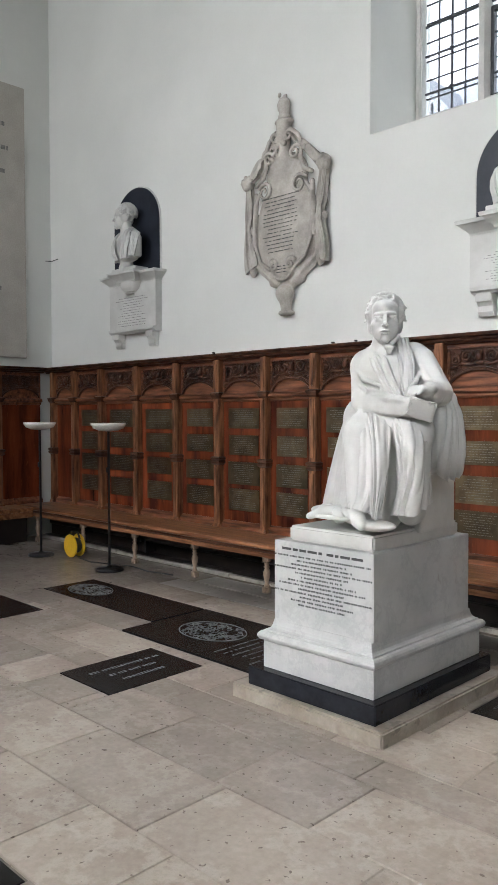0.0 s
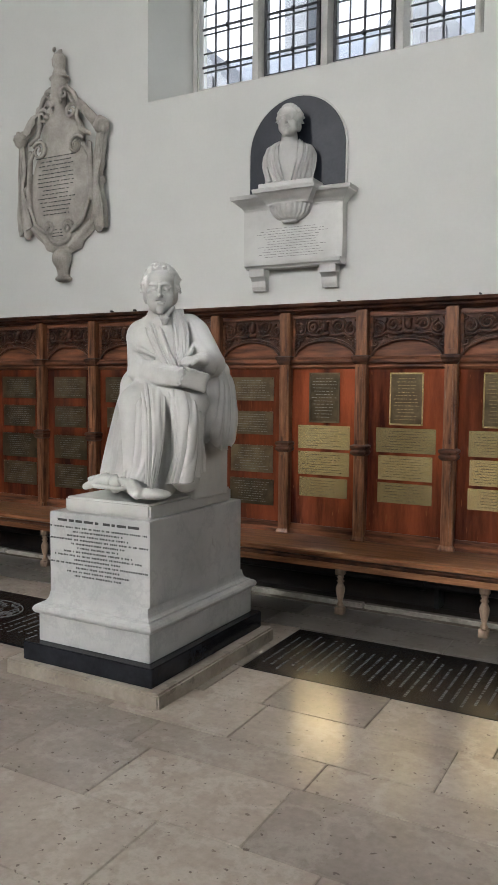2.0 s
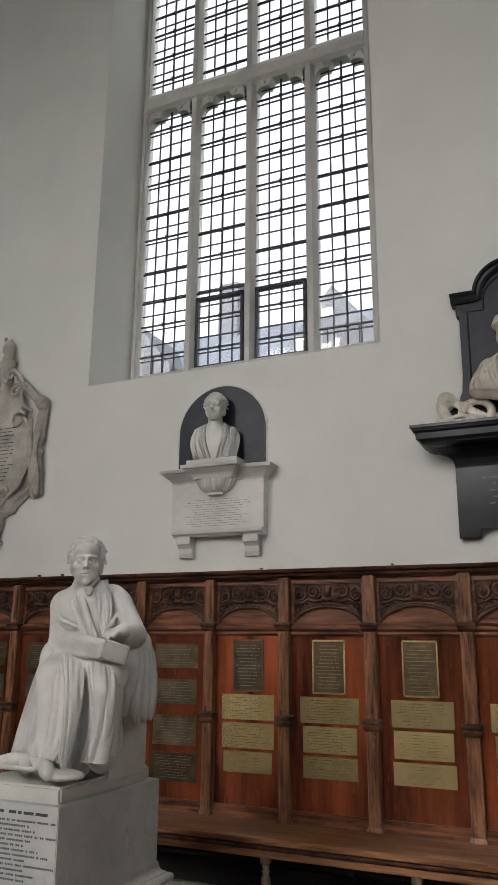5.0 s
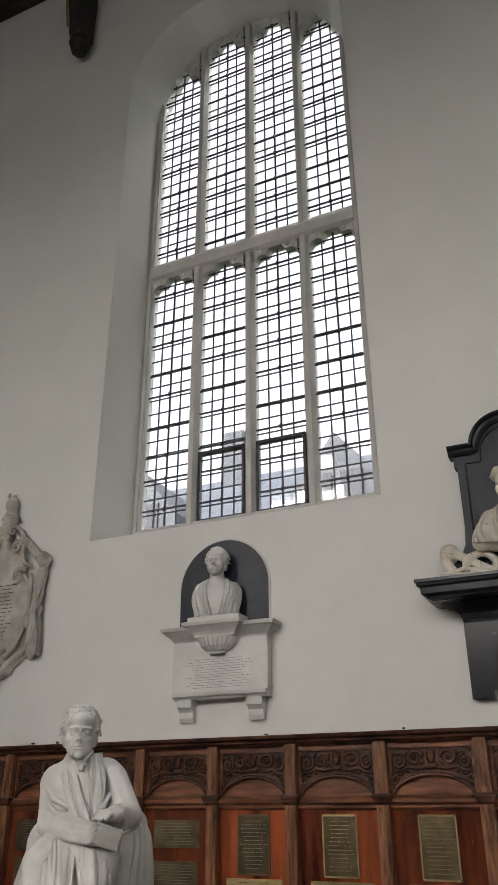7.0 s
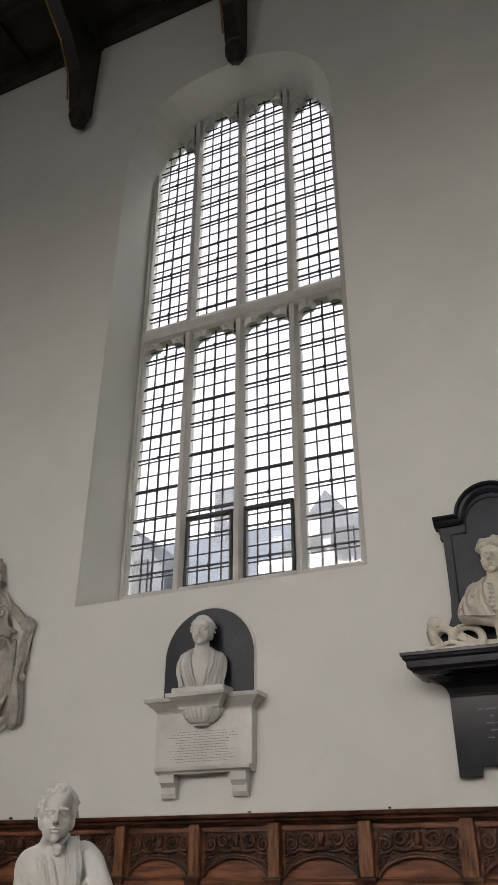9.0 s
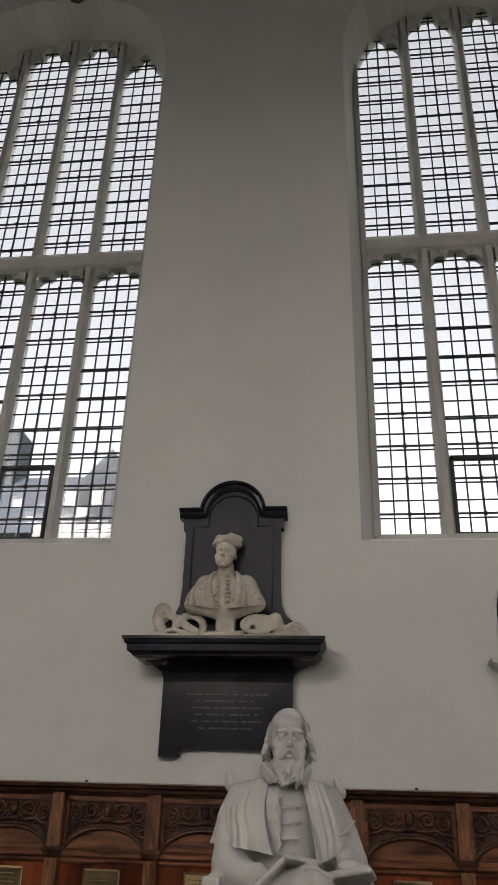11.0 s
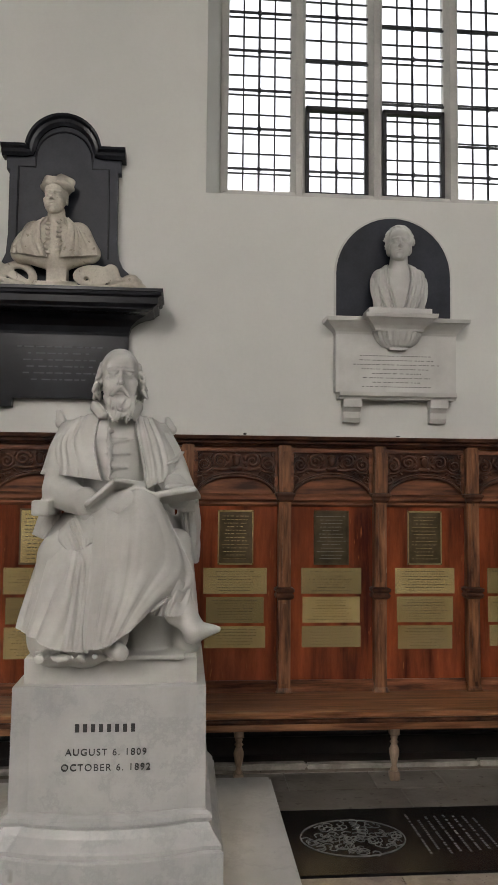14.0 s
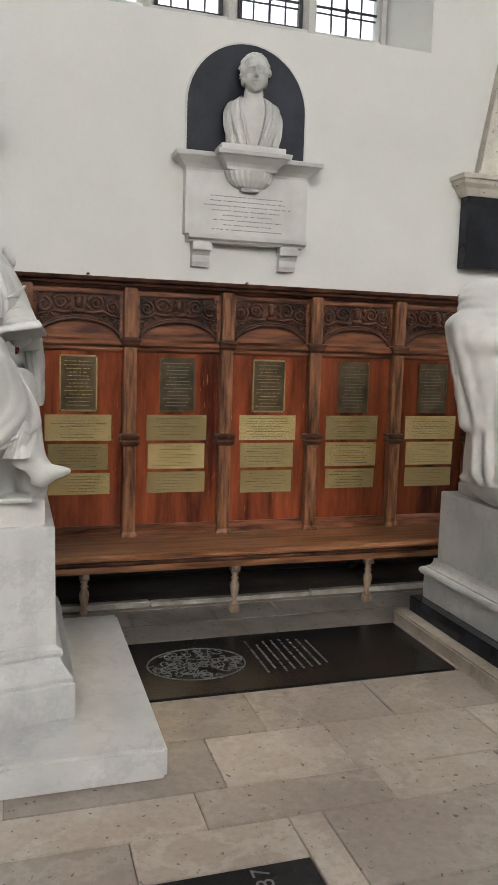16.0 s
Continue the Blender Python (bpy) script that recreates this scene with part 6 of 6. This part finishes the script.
P = [ell((1.085, -0.20, 3.10), (0.125, 0.022, 0.082), 0.01, rx=-18), ell((1.05, -0.225, 3.075), (0.016, 0.04, 0.014), 0.004, cut=True), blk((1.10, -0.23, 3.008), (0.15, 0.06, 0.012), 0.005, 0.005, rz=12, ry=-6),
     cap((1.20, -0.16, 3.14), (1.24, -0.17, 3.04), 0.05, 0.045, 0.02), ell((1.33, -0.17, 3.06), (0.075, 0.06, 0.062), 0.02, folds=(0.005, 70, 60)), ell((1.26, -0.20, 3.03), (0.06, 0.05, 0.035), 0.02), ell((1.40, -0.16, 3.03), (0.035, 0.04, 0.035), 0.015)]
statue("carved_palette", P, 0.006, MARBLE_OLD, "carved cream marble palette and scrolls on the shelf", "carving", wrinkle=0.0008)

# ---- further monument with an obelisk ----
m5 = thing("obelisk_monument", "white marble obelisk over a moulded shelf and black tablet", "monument", "wall monuments", at=(5.22, 0, 0))
b = bmesh.new()
rings(b, [[(-0.50 - o, 0.0, z), (-0.50 - o, -0.12 - o, z), (0.50 + o, -0.12 - o, z), (0.50 + o, 0.0, z)] for z, o in ((2.80, -0.01), (2.83, 0.01), (2.85, 0.02), (2.875, 0.05), (2.90, 0.055), (2.905, 0.07), (2.93, 0.075), (2.94, 0.06))])
part("shelf", b, MARBLE_OLD, m5)
part("tablet", boxed(-0.47, 0.47, -0.10, 0.0, 2.30, 2.80, 0.004), BLACK, m5, "polished black marble tablet")
part("obelisk", rings(bmesh.new(), [[(-h, 0.0, z), (-h, -d, z), (h, -d, z), (h, 0.0, z)] for z, h, d in ((2.94, 0.40, 0.10), (2.98, 0.40, 0.10), (2.985, 0.37, 0.08), (4.3, 0.14, 0.04), (4.4, 0.02, 0.02))]), MARBLE_OLD, m5)

# ---- stone tablet on the end wall ----
tb = thing("wall_tablet", "large pale stone tablet with faint cut lines on the end wall", "tablet", at=(XL, -1.5, 0))
part("slab", boxed(0.0, 0.05, -1.2, 1.13, 2.2, 5.45, 0.006), TABLET, tb)
b = bars(bmesh.new(), -0.95, 0.95, 2.6, 5.1, 9, 0.0, 51, fill=0.35, ragged=0.3)
b.transform(Matrix.Translation((0.0505, 0, 0)) @ Matrix.Rotation(radians(90), 4, 'Z'))
part("lettering", b, FADED, tb)
tube_b = tube(bmesh.new(), [(-7.56, -0.10, 3.42), (-7.55, -0.02, 3.425), (-7.50, -0.012, 3.43), (-7.42, -0.012, 3.435)], 0.006, 6)
tagged(part("wall_cable", tube_b, IRON), "short dark cable fixed across the wall corner", "cable")


# ---- lamps, yellow reel ----
def uplighter(x, y, label):
    root = thing("floor_lamp", label, "lamp", "floor lamps", at=(x, y, 0))
    part("base", lathe(bmesh.new(), [(0.135, 0.0), (0.135, 0.018), (0.12, 0.028), (0.03, 0.036), (0.016, 0.05)], 0, 0, 24), IRON, root, "round black base", True)
    part("pole", lathe(bmesh.new(), [(0.013, 0.04), (0.013, 1.34), (0.02, 1.345), (0.02, 1.36)], 0, 0, 10), IRON, root, smooth=True)
    part("shade", lathe(bmesh.new(), [(0.02, 1.345), (0.09, 1.352), (0.145, 1.375), (0.168, 1.41), (0.170, 1.425), (0.162, 1.425), (0.14, 1.385), (0.02, 1.36)], 0, 0, 28), LAMPGLASS, root, "white glass uplighter bowl", True)
    part("switch", boxed(-0.016, 0.016, -0.022, -0.012, 0.95, 1.0, 0.003), IRON, root)


uplighter(-6.32, -0.92, "black floor lamp with a white bowl standing near the corner")
uplighter(-5.13, -0.87, "black floor lamp with a white bowl before the bench")
reel = thing("cable_reel", "yellow plastic cable reel lying under the bench", "reel", at=(-5.98, -0.72, 0.0))
for y in (-0.05, 0.05):
    q = bmesh.new()
    lathe(q, [(0.05, -0.008), (0.118, -0.008), (0.122, 0.0), (0.118, 0.008), (0.05, 0.008)], 0, 0, 24)
    q.transform(Matrix.Translation((0, y, 0.124)) @ Matrix.Rotation(radians(90), 4, 'X'))
    part("flange", q, YELLOW, reel, smooth=False)
q = lathe(bmesh.new(), [(0.075, -0.045), (0.082, -0.02), (0.078, 0.0), (0.083, 0.02), (0.075, 0.045)], 0, 0, 20)
q.transform(Matrix.Translation((0, 0, 0.124)) @ Matrix.Rotation(radians(90), 4, 'X'))
part("wound_cable", q, RUBBER, reel, "black cable wound on the drum")
part("handle", tube(bmesh.new(), [(-0.10, 0, 0.20), (-0.06, 0, 0.27), (0.06, 0, 0.27), (0.10, 0, 0.20)], 0.01, 6), RUBBER, reel)
tagged(part("loose_cable", tube(bmesh.new(), [(-5.85, -0.74, 0.008), (-5.6, -0.78, 0.008), (-5.35, -0.70, 0.008), (-5.1, -0.62, 0.008), (-4.8, -0.66, 0.008), (-4.5, -0.60, 0.008)], 0.007, 6), RUBBER), "loose black cable trailing over the paving", "cable")


# ---- floor: bed, ledger stones, paving ----
tagged(part("floor", boxed(XL, XR, YF, 0.0, -0.3, -0.012), JOINT), "mortar bed showing in the paving joints", "floor", kind="structure")
floor_ob = bpy.data.objects["floor"]
LEDGERS = [("A", -4.91, -3.38, -1.72, -1.20), ("B", -3.372, -1.85, -2.0, -1.20), ("C", -2.89, -2.38, -2.79, -2.11), ("D", -5.15, -4.25, -2.47, -2.09),
           ("E", -0.89, 0.50, -1.645, -0.905), ("F", 2.05, 3.90, -1.61, -0.89), ("G", 2.0, 2.57, -3.7, -2.85), ("H", -1.9, -1.20, -4.9, -3.93)]


def ledger(tag, x0, x1, y0, y1):
    root = thing("ledger_stone", {"A": "black ledger stone with a worn carved oval", "B": "black ledger stone with a carved coat of arms", "C": "small black ledger stone with cut letters",
                                  "E": "black ledger stone covered with lines of cut script", "F": "polished black ledger stone with an oval of arms", "G": "dark ledger stone with a cut date"}.get(tag, "plain dark ledger stone set in the paving"),
                 "ledger stone", "ledger stones", at=((x0 + x1) / 2, (y0 + y1) / 2, 0))
    hx, hy = (x1 - x0) / 2 - 0.004, (y1 - y0) / 2 - 0.004
    part("slab", boxed(-hx, hx, -hy, hy, -0.06, 0.0, 0.003), LEDGER, root)

    def flat_bars(cx, cy, w, h, lines, seed, fill=0.5, ang=0.0, ragged=0.35):
        b = bars(bmesh.new(), -w / 2, w / 2, -h / 2, h / 2, lines, 0.0, seed, fill=fill, ragged=ragged, word=(0.007, 0.018), gap=0.010, t=0.0012)
        b.transform(Matrix.Translation((cx, cy, 0.0)) @ Matrix.Rotation(radians(ang), 4, 'Z') @ Matrix.Rotation(radians(-90), 4, 'X'))
        part("lettering", b, CUT, root)

    def arms(cx, cy, rx, ry, seed):
        b, r = bmesh.new(), random.Random(seed)
        for q in (1.0,):
            ring = [(cx + rx * q * math.cos(6.283 * i / 40), cy + ry * q * math.sin(6.283 * i / 40), 0.001) for i in range(41)]
            tube(b, ring, 0.004, 5)
        for i in range(95):
            a, q = r.uniform(0, 6.283), 0.90 * r.random() ** 0.5
            px, py, t0 = cx + rx * q * math.cos(a), cy + ry * q * math.sin(a), r.uniform(0, 6.283)
            sg = r.choice((-1, 1))
            tube(b, [(px + 0.036 * (1 - 0.16 * k) * math.cos(t0 + sg * 0.9 * k), py + 0.036 * (1 - 0.16 * k) * math.sin(t0 + sg * 0.9 * k), 0.0005) for k in range(6)], 0.0036, 4)
        part("carved_oval", b, CUT, root, "shallow carved oval of arms")

    if tag == "A":
        arms(-0.42, 0.0, 0.24, 0.16, 3)
    if tag == "B":
        arms(-0.27, 0.02, 0.27, 0.20, 5)
        flat_bars(0.38, 0.0, 0.62, 0.66, 10, 3, 0.45, 90)
    if tag == "C":
        flat_bars(0.0, 0.02, 0.56, 0.30, 3, 8, 0.55, 90, 0.5)
    if tag == "E":
        flat_bars(0.0, 0.0, 0.66, 1.30, 24, 12, 0.50, 90, 0.55)
    if tag == "F":
        arms(-0.415, 0.01, 0.262, 0.20, 9)
        flat_bars(0.10, 0.04, 0.46, 0.40, 8, 14, 0.5, 90)
    if tag == "G":
        writing("lettering", "87", 0.085, CUT, Matrix.Translation((0.10, 0.36, 0.0)) @ Matrix.Rotation(radians(90), 4, 'Z'), root, 0.0008)


for L in LEDGERS:
    ledger(*L)

ROWS = [0.0, -0.34, -0.62, -0.885, -1.24, -1.63, -2.02, -2.40, -2.63, -3.05, -3.50, -3.92, -4.40, -4.85, -5.35, -5.85, -6.4, -7.0, -7.6, -8.3, -9.0, -9.7, -10.4, -11.0]
rnd = random.Random(21)
far = bmesh.new()
count = 0


def pieces(x0, x1, y0, y1):
    """What is left of a slab when the ledger stones are cut out of it."""
    left = [(x0, x1, y0, y1)]
    for _, a, b, c, d in LEDGERS:
        out = []
        for p, q, r, s in left:
            if b <= p or a >= q or d <= r or c >= s:
                out.append((p, q, r, s))
                continue
            if a > p:
                out.append((p, a, r, s))
            if b < q:
                out.append((b, q, r, s))
            m0, m1 = max(a, p), min(b, q)
            if c > r:
                out.append((m0, m1, r, c))
            if d < s:
                out.append((m0, m1, d, s))
        left = out
    return [t for t in left if t[1] - t[0] > 0.03 and t[3] - t[2] > 0.03]


for y1, y0 in zip(ROWS, ROWS[1:]):
    x = XL + rnd.uniform(-0.4, 0.0)
    while x < XR:
        w = rnd.uniform(0.48, 0.92) if y0 < -0.7 else rnd.uniform(0.4, 0.7)
        for p, q, r, s in pieces(max(x, XL), min(x + w, XR), y0, y1):
            dz = rnd.uniform(-0.0015, 0.0012)
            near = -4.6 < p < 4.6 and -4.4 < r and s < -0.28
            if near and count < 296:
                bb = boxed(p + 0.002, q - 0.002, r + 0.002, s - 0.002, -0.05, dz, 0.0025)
                # rows next to the wall take the paving with shade in its colour
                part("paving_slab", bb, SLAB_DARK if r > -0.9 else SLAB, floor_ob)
                count += 1
            else:
                box(far, p + 0.002, q - 0.002, r + 0.002, s - 0.002, -0.05, dz)
        x += w
o = part("further_paving", far, SLAB, floor_ob)
o["kind"] = "stuff"
